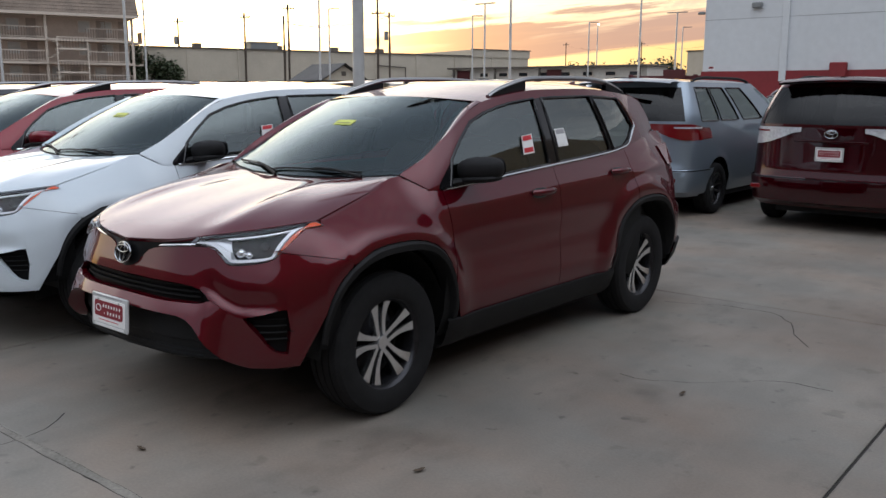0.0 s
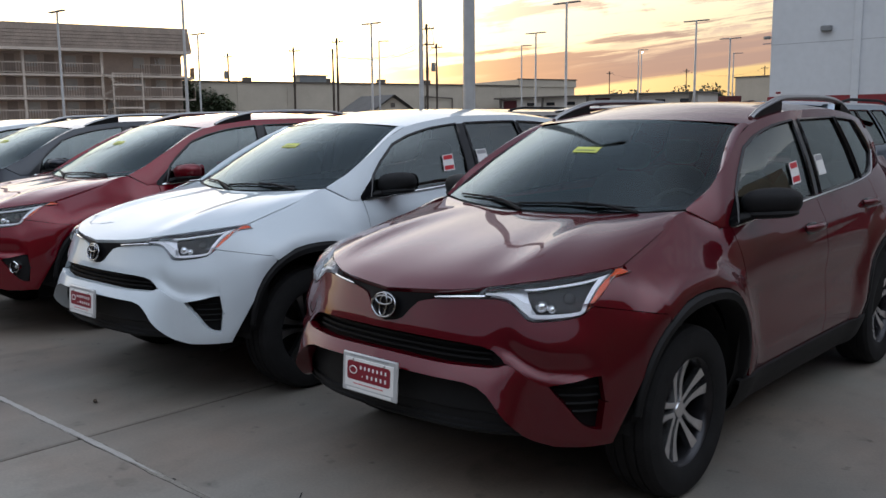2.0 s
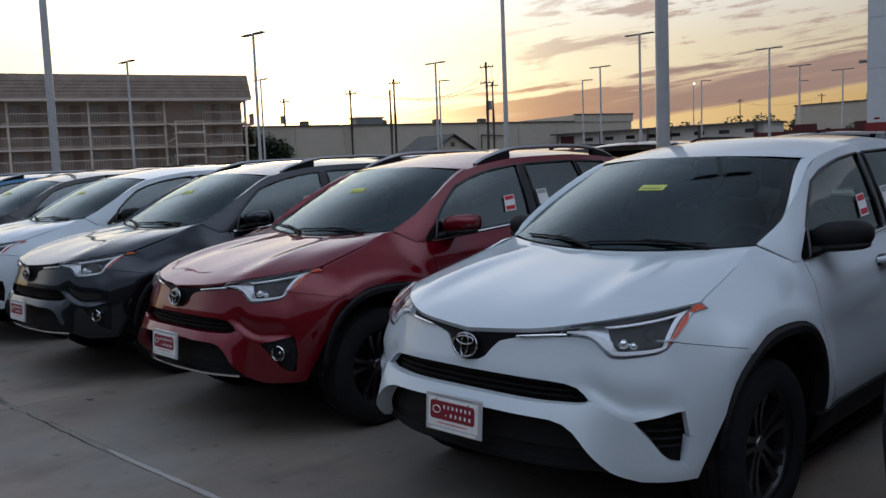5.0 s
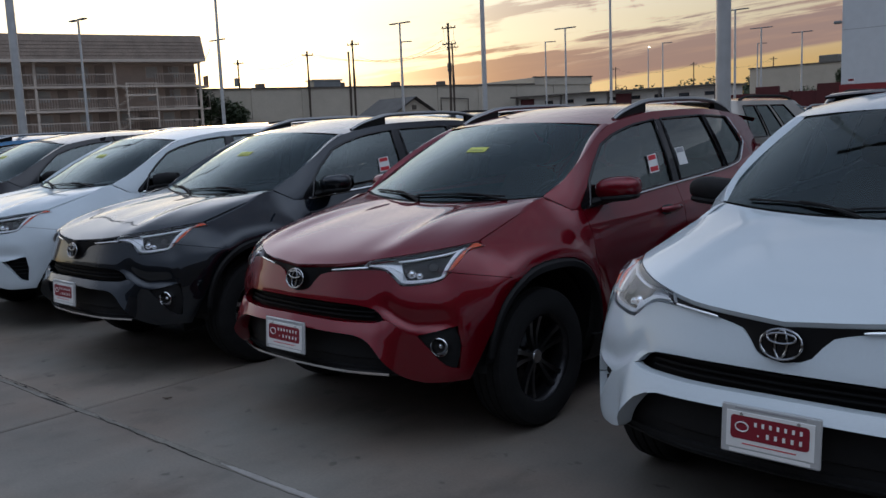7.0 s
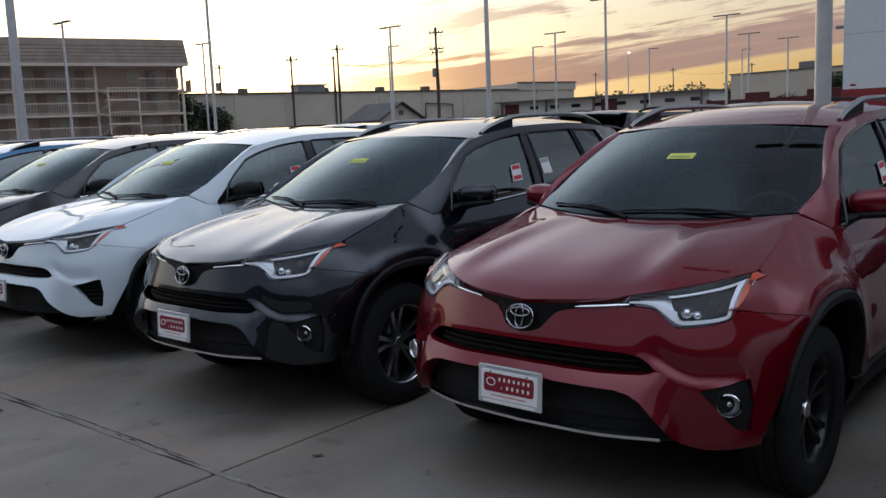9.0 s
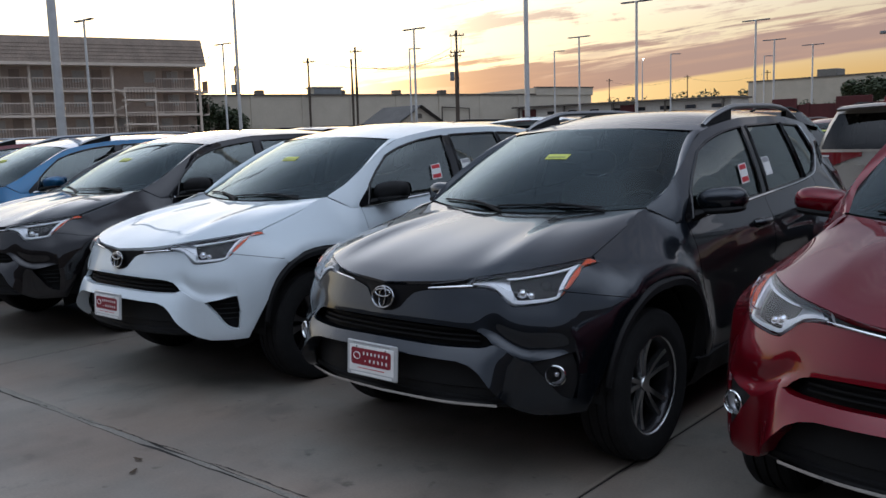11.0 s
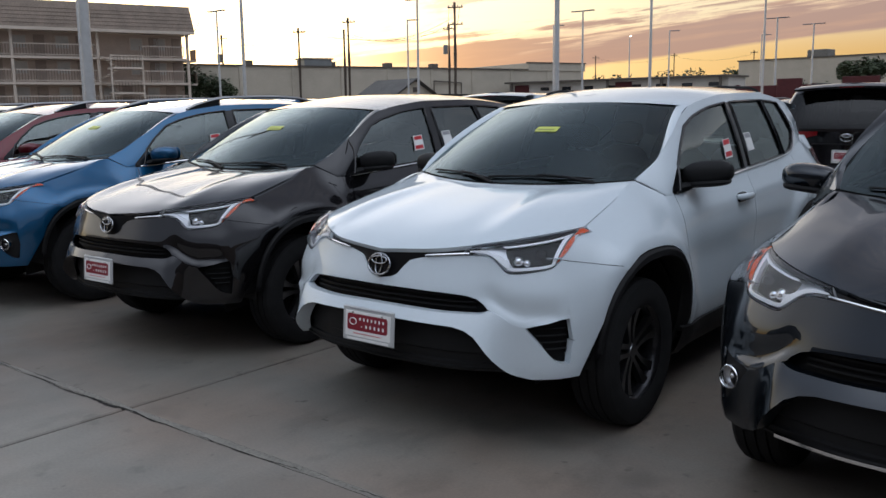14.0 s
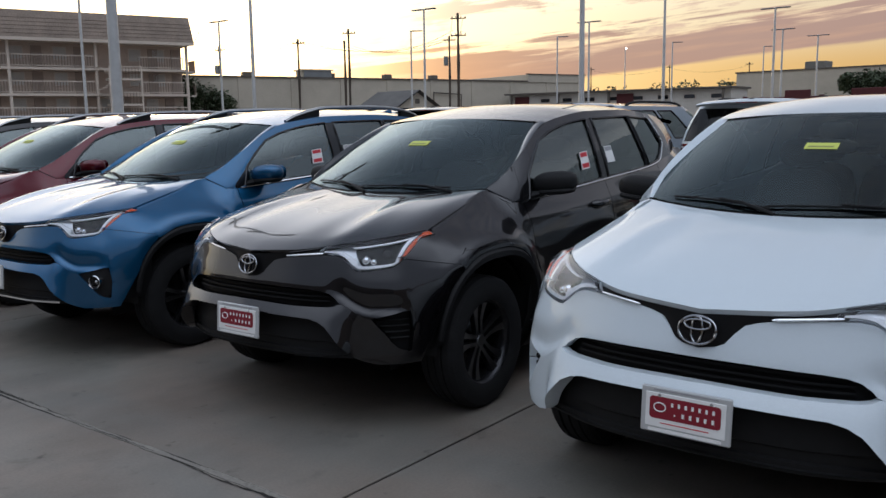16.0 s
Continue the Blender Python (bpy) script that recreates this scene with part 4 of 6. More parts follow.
    sail = Shape().rows([[cabin(u, lerp(0, head_v(u), k / 3)) + Vector((.004, 0, 0)) for k in range(4)] for u in span(at_u(.46), at_u(.56), 5)])
    pair("mirror_sail", sail, GLOSSBLACK, car)
    # windshield, cowl and wipers
    ws = facing(part("windshield", Shape().sheet(screen, span(-1, 1, 20), span(0, 1, 12)), GLASS, car), (0, -.5, .8))
    band = Shape()
    for lo, hi in ((-.002, .045), (.955, 1.002)):
        band.rows([[screen(u, v) + Vector((0, .003, -.002)) for v in (lo, hi)] for u in span(-1, 1, 20)])
    for sx in (-1, 1):
        band.rows([[screen(sx * u, v) + Vector((0, .003, -.002)) for u in (.955, 1.0)] for v in span(0, 1, 12)])
    part("glass_border", band, GLOSSBLACK, ws)
    part("camera_pod", Shape().blob((0, .86, 1.475), (.075, .07, .045), 3, 16, 8), DASH, ws)
    part("mirror_inside", Shape().blob((0, .76, 1.40), (.125, .018, .036), 3, 16, 8), DASH, ws)
    def on_screen(x, z, lift=.003):
        v = next(k / 200 for k in range(200) if screen(0, k / 200).z >= z)
        return screen(x / lerp(.69, .592, v), v) + Vector((0, -.45, .85)) * lift
    part("sticker", Shape().rows([[on_screen(x, z) for z in (1.392, 1.420)] for x in span(-.065, .080, 4)]), YELLOW, ws, "yellow sticker behind the glass")
    part("print_bar", Shape().rows([[on_screen(x, z, .0045) for z in (1.400, 1.406)] for x in span(-.050, .062, 4)]), STICKERINK, ws)
    cowl = Shape().rows([[hood(abs(u), 1) * 1.0 + Vector(((hood(abs(u), 1).x) * (-1 if u < 0 else 1) - hood(abs(u), 1).x, .004, -.010)), screen(u, .03) + Vector((0, -.004, -.008))] for u in span(-1, 1, 24)])
    part("cowl", cowl, BLACKPLASTIC, car)
    for x0, x1 in () if far else ((.50, -.10), (-.08, -.56)):
        pts = [screen(lerp(x0, x1, q) / .69, .022 + .034 * math.sin(math.pi * q * .85)) + Vector((0, -.45, .85)) * .010 for q in span(0, 1, 8)]
        wp = part("wiper", Shape().tube(pts, .0055, 6), BLACKPLASTIC, ws)
        part("wiper_arm", Shape().tube([pts[0] + Vector((.03, -.03, -.02)), pts[2] + Vector((0, -.012, .006)), pts[4] + Vector((0, 0, .008))], [.009, .007, .005], 6), BLACKPLASTIC, wp)
    # side mirrors
    for sx in (1, -1):
        hm = Matrix.Translation((sx * .925, .685, 1.180)) @ Matrix.Rotation(radians(sx * 9), 4, "Z") @ Matrix.Rotation(radians(sx * -5), 4, "Y")
        mr = part("side_mirror", Shape().blob((0, 0, 0), (.132, .084, .066), 2.6, 24, 14, hm), mirrors, car, own=mirrors is colour)
        part("mirror_foot", Shape().tube([(sx * .79, .58, 1.10), (sx * .84, .62, 1.115), (sx * .89, .67, 1.130)], [.045, .035, .030], 10, .6), BLACKPLASTIC, mr)
        part("mirror_base_band", Shape().blob((0, -.004, -.050), (.116, .080, .022), 3, 20, 8, hm), BLACKPLASTIC, mr)
        part("mirror_glass", Shape().ngon([tuple(hm @ Vector((.108 * math.copysign(abs(math.cos(a)) ** .6, math.cos(a)), .086, .056 * math.copysign(abs(math.sin(a)) ** .6, math.sin(a))))) for a in span(0, 2 * math.pi, 24)[:-1]]), CHROME, mr)
    if rails:
        for sx in (1, -1):
            pts, rad = [], []
            for q in span(0, 1, 20):
                y = lerp(1.16, 2.98, q)
                lift = .060 * min(1, 4.5 * min(q, 1 - q)) ** .6 + .008
                pts.append((sx * (roof_x(y) - .045), y, roof_z(y) + lift))
                rad.append(lerp(.014, .021, min(1, 6 * min(q, 1 - q))))
            rail = part("roof_rail", Shape().tube(pts, rad, 10, .8), RAIL, car, "silver roof rail on black feet")
            for q0, q1 in ((0, .20), (.80, 1)):
                ft = Shape().rows([[(sx * (roof_x(y) - .045 + o), y, z) for o, z in ((.020, roof_z(y) + .004), (.020, roof_z(y) + h), (-.016, roof_z(y) + h + .003), (-.018, roof_z(y) + .006))] for y, h in ((lerp(1.16, 2.98, q), .056 * min(1, 4.5 * min(q, 1 - q)) ** .6 + .006) for q in span(q0, q1, 8))])
                part("rail_foot", ft, BLACKPLASTIC, rail)
        part("roof_fin", Shape().rows([[(w * sgn, 2.93 + .20 * q, roof(.92, 0).z + (.062 * q ** .8 if top else -.01)) for sgn, top in ((-1, 0), (-.25, 1), (.25, 1), (1, 0))] for q, w in ((0, .008), (.3, .018), (.6, .024), (.85, .026), (1, .024))]), colour, car, own=True)
    # inside
    part("dashboard", Shape().box(-.66, .66, .30, .66, .80, 1.10, .06), DASH, car)
    part("cabin_floor", Shape().box(-.74, .74, .42, 3.2, .40, .46).box(-.74, -.70, .42, 3.1, .40, 1.02).box(.70, .74, .42, 3.1, .40, 1.02), DASH, car)
    sw = Matrix.Translation((.37, .82, 1.03)) @ Matrix.Rotation(radians(-24), 4, "X")
    part("steering_wheel", Shape().tube([tuple(sw @ Vector((.18 * math.cos(a), 0, .18 * math.sin(a)))) for a in span(0, 2 * math.pi, 28)], .014, 8, ends=False).blob((0, 0, 0), (.07, .03, .06), 3, 12, 8, sw), DASH, car)
    for x, y, w in ((-.37, 1.25, .5), (.37, 1.25, .5)) if far else ((-.37, 1.25, .5), (.37, 1.25, .5), (-.45, 2.1, .44), (0, 2.1, .44), (.45, 2.1, .44)):
        seat(car, x, y, w)
    for y in (0, 2.66):
        for sx in (1, -1):
            m = Matrix.Translation((sx * .795, y, .36)) @ Matrix.Rotation(0 if sx > 0 else math.pi, 4, "Z") @ Matrix.Rotation(.4 + y + sx, 4, "X")
            wheel(car, m, wheels, far)
    if moved:
        car.matrix_basis = moved
    return tagged(car, label, "car", "parked cars in the front row")


def repaint(car, old, fresh, label):
    for o in (car, *car.children_recursive):
        for sl in o.material_slots:
            if sl.link == "OBJECT" and sl.material == old:
                sl.material = fresh
    return tagged(car, label)


# ---- front row, from the aisle's end leftwards ----
ROW = [(0, 0, -.25), (-2.364, -.045, 0), (-4.783, -.043, -.97), (-7.092, -.103, .03), (-9.457, -.084, .56), (-11.883, -.037, 1.95), (-14.313, -.142, 0),
       (-16.74, -.15, .4), (-19.15, -.17, -.3), (-21.55, -.19, .5), (-23.95, -.2, 0), (-26.4, -.2, .3)]


def bay(k):
    x, y, a = ROW[k]
    return pose(x, y, 0, 0, 0, a)


ruby = suv(MAROON, "ruby red sport utility car with silver roof rails and black mirrors", "base", True, "steel", BLACKPLASTIC, bay(0))
plain = suv(WHITE, "white sport utility car with black mirrors and no roof rails", "base", False, "shade", BLACKPLASTIC, bay(1))
better = suv(RED, "red sport utility car with fog lamps and roof rails", "fog", True, "half", None, bay(2))
grey = suv(GREY, "dark grey sport utility car with chrome wheels and fog lamps", "fog", True, "bright", None, bay(3))
for k, (src, old, fresh, text) in {4: (plain, WHITE, WHITE, ""), 5: (plain, WHITE, DARK, "charcoal sport utility car with black mirrors and no roof rails"),
                                   6: (better, RED, BLUE, "bright blue sport utility car with fog lamps and roof rails"), 7: (better, RED, MAROON, "ruby red sport utility car with fog lamps and roof rails"),
                                   8: (better, RED, DARK, "charcoal sport utility car with fog lamps and roof rails"), 9: (plain, WHITE, WHITE, ""),
                                   10: (better, RED, GREY, "dark grey sport utility car with roof rails"), 11: (better, RED, RED, "")}.items():
    c = copy_thing(src, bay(k))
    if text:
        repaint(c, old, fresh, text)


# ---- ground: concrete slabs with open joints ----
def concrete(name, base):
    """Weathered concrete: blotches, tyre marks, fine speckle and hairline cracks; a slab's tone wanders a little."""
    m = bpy.data.materials.new(name)
    m.use_nodes = True
    n, l = m.node_tree.nodes, m.node_tree.links
    b = n["Principled BSDF"]
    geo, info = n.new("ShaderNodeNewGeometry"), n.new("ShaderNodeObjectInfo")

    def tex(scale, detail, stretch=(1, 1, 1), rough=0.55):
        mp, t = n.new("ShaderNodeMapping"), n.new("ShaderNodeTexNoise")
        mp.inputs["Scale"].default_value = stretch
        t.inputs["Scale"].default_value, t.inputs["Detail"].default_value, t.inputs["Roughness"].default_value = scale, detail, rough
        l.new(geo.outputs["Position"], mp.inputs[0])
        l.new(mp.outputs[0], t.inputs["Vector"])
        return t.outputs[0]

    def rng(src, a, c, lo, hi):
        r = n.new("ShaderNodeMapRange")
        for i, v in enumerate((a, c, lo, hi)):
            r.inputs[i + 1].default_value = v
        l.new(src, r.inputs[0])
        return r.outputs[0]

    def mul(a, c):
        k = n.new("ShaderNodeMath")
        k.operation = "MULTIPLY"
        l.new(a, k.inputs[0])
        l.new(c, k.inputs[1])
        return k.outputs[0]
    fine = tex(70, 5)
    v = mul(rng(tex(0.45, 5), 0.35, 0.68, 0.74, 1.18), rng(tex(3.2, 6, (1, 0.35, 1)), 0.35, 0.7, 0.90, 1.08))
    v = mul(v, rng(fine, 0.3, 0.7, 0.92, 1.07))
    v = mul(v, rng(tex(1.3, 3), 0.60, 0.72, 1.0, 0.72))
    v = mul(v, rng(tex(2.4, 7, (1, 0.6, 1), 0.65), 0.56, 0.66, 1.0, 0.84))
    v = mul(v, rng(tex(4.5, 3), 0.64, 0.70, 1.0, 0.80))
    v = mul(v, rng(tex(9, 2), 0.69, 0.75, 1.0, 0.65))
    v = mul(v, rng(info.outputs["Random"], 0, 1, 0.93, 1.07))
    sc = n.new("ShaderNodeVectorMath")
    sc.operation = "SCALE"
    hue = n.new("ShaderNodeMix")
    hue.data_type = "RGBA"
    l.new(rng(tex(0.55, 5, (1, 1.6, 1)), 0.40, 0.62, 0, 1), hue.inputs[0])
    hue.inputs[6].default_value = (base[0] * .97, base[1] * 1.02, base[2] * 1.05, 1)
    hue.inputs[7].default_value = (base[0] * 1.08, base[1] * .98, base[2] * .93, 1)
    l.new(hue.outputs[2], sc.inputs[0])
    l.new(v, sc.inputs["Scale"])
    l.new(sc.outputs[0], b.inputs["Base Color"])
    l.new(rng(tex(0.7, 4), 0.35, 0.7, 0.55, 0.85), b.inputs["Roughness"])
    bp = n.new("ShaderNodeBump")
    bp.inputs["Strength"].default_value, bp.inputs["Distance"].default_value = 0.35, 0.003
    l.new(fine, bp.inputs["Height"])
    l.new(bp.outputs[0], b.inputs["Normal"])
    return m


CONCRETE = concrete("weathered_concrete", (0.198, 0.175, 0.148))
JOINT = mat("joint_dark", (0.020, 0.018, 0.016), 0.95, vary=0.3, scale=30)
SEALANT = mat("joint_sealant", (0.190, 0.176, 0.152), 0.85, bump=0.002, scale=60, vary=0.35)
FRESHSEAL = mat("pale_joint_sealant", (0.32, 0.305, 0.285), 0.7, bump=0.001, scale=60, vary=0.15)
ground = tagged(part("ground", Shape().rows([[(x, y, -.014) for y in (-300, -8, 17, 1500)] for x in (-1500, -30, 12, 1200)]), CONCRETE), "weathered grey concrete lot that runs on to the horizon", "ground", kind="structure")
pavement = tagged(part("pavement", Shape().rows([[(x, y, -.011) for y in (-10.95, 12.95)] for x in (-28.9, 11.9)]), JOINT), "jointed grey concrete slabs with dark seams", "pavement", kind="structure")
XJ = [2.84 - 4.55 * k for k in range(-2, 8)]
YJ = [-10.95, -6.2, -1.33, 3.42, 8.2, 12.95]

# ---- the second row: minivans with their tails to the aisle ----
v_ring = spl((0, 0), (.16, .62), (.24, .94), (.30, 1.0), (.70, 1.0), (.80, .97), (.90, .70), (1, 0))


def van_out(t, w, y0, y1):
    """A rounded outline, from the tail's middle (t = 0) along the side to the nose (t = 1)."""
    y = spl((0, 0), (.16, .012), (.24, .045), (.30, .10), (.70, .80), (.80, .93), (.90, .985), (1, 1))(t)
    return Vector((w * v_ring(t), lerp(y0, y1, y), 0))


def van_body(t, z):
    k = spl((.24, .90), (.34, .975), (.60, 1.0), (.85, .995), (1.05, .98), (1.20, .955))(z)
    tuck = spl((.24, .10), (.36, 0), (.62, 0), (.66, .03), (1.20, .07))(z)
    nose = spl((.24, .12), (.5, 0), (.85, .10), (1.05, .40), (1.20, 1.02))(z)
    p = van_out(t, .99 * k, tuck, 5.08 - nose)
    for hy in (.98, 4.0):
        r = math.hypot(p.y - hy, z - .34)
        p.x += .012 * math.exp(-((r - .43) / .06) ** 2)
    p.z = z
    return p


def van_top(t, v):
    w = lerp(.945, .735, v ** 1.25)
    p = van_out(t, w, .06 + .25 * v ** 1.4, lerp(4.06, 2.92, v))
    p.z = lerp(1.20, 1.73, v) + .012 * math.sin(math.pi * v)
    return p


def minivan(colour, label, lamp=REDLENS, moved=None):
    van = new("minivan", None)
    ts = span(0, .16, 6) + span(.17, .32, 12) + span(.33, .85, 50) + span(.86, 1, 10)

    def low(t):
        p = van_body(t, .5)
        for hy in (.98, 4.0):
            q = abs(p.y - hy) / .43
            if q < 1 and p.x > .8:
                return .34 + .42 * math.sqrt(1 - q * q)
        return .27
    part("body", Shape().rows([[van_body(t, lerp(low(t), 1.20, k / 12)) for k in range(13)] for t in ts]).mirrored(), colour, van, own=True)
    part("underbody", Shape().box(-.62, .62, .2, 4.8, .2, .5).box(-.9, .9, 1.45, 3.5, .2, .5), WELL, van)
    T = [0, .08, .15, .20, .225, .25, .27, .31, .345, .405, .415, .50, .52, .62, .635, .69, .74, .80, .86, .93, 1]
    vv = [0, .06, .30, .60, .86, .93, 1]
    wins = [("rear_window", 0, .225, REARPANE), ("quarter_window", .31, .405, PRIVACY), ("sliding_door_window", .415, .50, PRIVACY), ("front_window", .52, .62, SIDEGLASS), ("windshield", .74, 1, GLASS)]
    skin = Shape()
    for a, b in zip(T, T[1:]):
        hole = any(w[1] - 1e-6 <= a and b <= w[2] + 1e-6 for w in wins)
        for c, d in zip(vv, vv[1:]):
            if not (hole and .05 < c < .85):
                skin.rows([[van_top(t, v) for v in (c, d)] for t in (a, lerp(a, b, .5), b)])
    part("cabin_shell", skin.mirrored(), colour, van, own=True)
    for name, a, b, g in wins:
        sh = Shape().rows([[van_top(t, v) - Vector((.004, -.003 if a < .2 else 0, 0)) for v in vv[1:5]] for t in span(a, b, 8)])
        if a == 0 or b == 1:
            facing(part(name, sh.mirrored(), g, van), (0, -1 if a == 0 else 1, .3))
        else:
            for pane, sx in zip(pair(name, sh, g, van), (1, -1)):
                facing(pane, (sx, 0, .3))
        if 0 < a and b < 1:
            loop = [van_top(t, .06) for t in span(a, b, 5)] + [van_top(b, v) for v in vv[2:5]] + [van_top(t, .86) for t in span(b, a, 5)] + [van_top(a, v) for v in (.6, .3, .06)]
            pair("window_seal", Shape().tube(loop, .012, 5, ends=False), GLOSSBLACK, van)
    rf = Shape().rows([[Vector((van_top(t, 1).x * q, van_top(t, 1).y, 1.73 + .055 * (1 - abs(q) ** 2.2))) for q in span(-1, 1, 12)] for t in ts if .0 < t < 1])
    part("roof", rf, colour, van, own=True)
    sp = Shape().rows([[(q * .66, y, z + .03 * (1 - q * q)) for q in span(-1, 1, 10)] for y, z in ((.40, 1.755), (.16, 1.725), (.12, 1.71), (.16, 1.685), (.34, 1.70))])
    part("roof_spoiler", sp, colour, van, own=True)
    part("brake_light", Shape().box(-.14, .14, .125, .15, 1.725, 1.738), REDLENS, van)
    # lamps wrap the corners
    def lamp_low(t):
        return lerp(1.150, 0.995, smooth(.09, .225, t)) + .02 * smooth(.25, .34, t)
    lm = Shape().rows([[van_body(t, lerp(lamp_low(t), 1.20 - .05 * smooth(.24, .34, t), k / 4)) + Vector((.008 * smooth(.16, .3, t), -.012 * (1 - smooth(.2, .3, t)), 0)) for k in range(5)] for t in span(.095, .34, 18)])
    lamps = pair("tail_lamp", lm, lamp, van)
    for ob, sx in zip(lamps, (1, -1)):
        st = Shape().rows([[Vector((sx * (p.x + .012), p.y - .014, p.z)) for p in (van_body(t, z) for z in (1.145, 1.165))] for t in span(.19, .30, 8)])
        part("lamp_stripe", st, CLEARLAMP if lamp is REDLENS else REDLENS, ob)
    emblem(van, pose(0, .040, 1.13) @ Matrix.Diagonal((1.15, 1, 1.1, 1)))
    plate(van, pose(0, .028, .90))
    part("tailgate_grip", Shape().box(-.40, .40, .01, .05, 1.035, 1.055, .006), colour, van, own=True)
    bump = Shape().rows([[van_body(t, z) + Vector((.012 * smooth(.15, .3, t), -.05 * (1 - smooth(.2, .32, t)) + d, 0)) for z, d in ((.30, .04), (.34, 0), (.46, -.01), (.60, 0), (.625, .03))] for t in span(0, .345, 20)]).mirrored()
    part("rear_bumper", bump, colour, van, own=True)
    part("bumper_strip", Shape().rows([[van_body(t, z) + Vector((.016 * smooth(.15, .3, t), -.064 * (1 - smooth(.2, .32, t)), 0)) for z in (.605, .618)] for t in span(0, .33, 20)]).mirrored(), BLACKPLASTIC, van)
    for sx in (1, -1):
        part("reflector", Shape().box(sx * .80 - .06, sx * .80 + .06, -.052, -.02, .475, .53, .008), REDLENS, van)
        part("side_mirror", Shape().blob((sx * 1.08, 3.72, 1.25), (.12, .06, .08), 3), colour, van, own=True)
        rail = part("roof_rail", Shape().tube([(sx * .66, lerp(.75, 2.75, q), 1.742 + .055 * min(1, 5 * min(q, 1 - q)) ** .6) for q in span(0, 1, 14)], .018, 8), BLACKPLASTIC, van)
        for y in (.98, 4.0):
            m = Matrix.Translation((sx * .895, y, .34)) @ Matrix.Rotation(0 if sx > 0 else math.pi, 4, "Z") @ Matrix.Scale(.94, 4)
            wheel(van, m, "half", True)
    pair("wheel_well", Shape().rows([[(x, hy - .42 * math.cos(a), .34 + .41 * math.sin(a)) for x in (.95, .6)] for hy in (.98,) for a in span(-.3, math.pi + .3, 14)]), WELL, van)
    for x in (-.4, .4):
        for y in (1.2, 2.1, 2.9):
            seat(van, x, y + .2, .5)
    if moved:
        van.matrix_basis = moved
    return tagged(van, label, "minivan", "parked minivans in the second row")


silver_van = minivan(SILVER, "silver blue minivan with red tail lamps and black roof rails", REDLENS, pose(-1.78, 7.22, 0))
ruby_van = minivan(WINE, "ruby red minivan with clear tail lamps and a dealer plate", CLEARLAMP, pose(.82, 7.40, 0, 0, 0, -1.0))
SAND = paint("champagne_paint", (.34, .31, .27), 0.5)
for x, y, c, text in ((-4.28, 7.30, GREY, "dark grey minivan with red tail lamps"), (-6.93, 7.30, SAND, "champagne minivan with red tail lamps"), (-9.55, 7.35, DARK, "charcoal minivan with red tail lamps"),
                      (-12.2, 7.3, WHITE, "white minivan with red tail lamps"), (-14.85, 7.3, SILVER, ""), (-17.5, 7.3, DARK, "charcoal minivan with red tail lamps"), (-20.1, 7.35, WHITE, "white minivan with red tail lamps"),
                      (-22.8, 7.3, MAROON, "ruby red minivan with red tail lamps"), (-25.4, 7.3, SILVER, ""), (-28.0, 7.3, GREY, "dark grey minivan with red tail lamps")):
    c2 = copy_thing(silver_van, pose(x, y, 0, 0, 0, math.sin(x * 7) * .8))
    if text:
        repaint(c2, SILVER, c, text)
# third row, nose to nose with the second, and one further back
far_suv = suv(NAVY, "navy sport utility car parked in a row further back", "base", True, "half", None, pose(3.4, 13.9, 0), True)
far_suv["group"] = "parked cars in the rows behind"
TINTS = [("navy", NAVY), ("dark grey", GREY), ("white", WHITE), ("ruby red", MAROON), ("charcoal", DARK), ("red", RED), ("silver", SILVER)]
for row, (y, start, n_) in enumerate(((13.9, .75, 9), (25.5, 4.0, 8))):
    for k in range(n_):
        text, fresh = TINTS[(k * 3 + row * 2) % 7]
        c2 = copy_thing(far_suv, pose(start - (2.65 + row * .9) * k, y, 0, 0, 0, 180 * row))
        repaint(c2, NAVY, fresh, f"{text} sport utility car parked in a row further back")

# ---- lamp posts ----
POLE = mat("painted_steel", (0.50, 0.50, 0.49), 0.45, 0.2, vary=0.12, scale=6)
LEDHEAD = mat("lamp_head_grey", (0.16, 0.16, 0.17), 0.5, 0.3)
FOOT = mat("pole_foot_concrete", (0.34, 0.33, 0.31), 0.9, bump=0.003, scale=25, vary=0.15)


def lamp_post(x, y, h=9.2, r=.085, heads=2, turn=0.0):
    p = new("lamp_post", None)
    part("foot", Shape().tube([(0, 0, 0), (0, 0, .70)], .30, 20), FOOT, p)
    part("pole", Shape().tube([(0, 0, .68), (0, 0, h * .5), (0, 0, h + .03)], [r * 1.12, r, r * .78], 16), POLE, p)
    part("base_plate", Shape().box(-.19, .19, -.19, .19, .70, .73, .008), POLE, p)
    for sx in ((-1, 1) if heads == 2 else (1,)):
        hd = part("lamp_head", Shape().rows([[(sx * lerp(.10, 1.0, q), w * s, h - .02 + o) for s, o in ((-1, 0), (-.8, .04), (.8, .04), (1, 0), (.8, -.03), (-.8, -.03))] for q, w in ((0, .10), (.15, .19), (.85, .19), (1, .15))], True), LEDHEAD, p)
        part("arm", Shape().tube([(0, 0, h - .03), (sx * .16, 0, h - .02)], .05, 8), POLE, hd)
    p.matrix_basis = pose(x, y, 0, 0, 0, turn)
    return tagged(p, "pale steel lamp post with flat lamp heads" if heads == 2 else "pale steel lamp post with a single lamp head", "lamp post", "lamp posts of the lot")


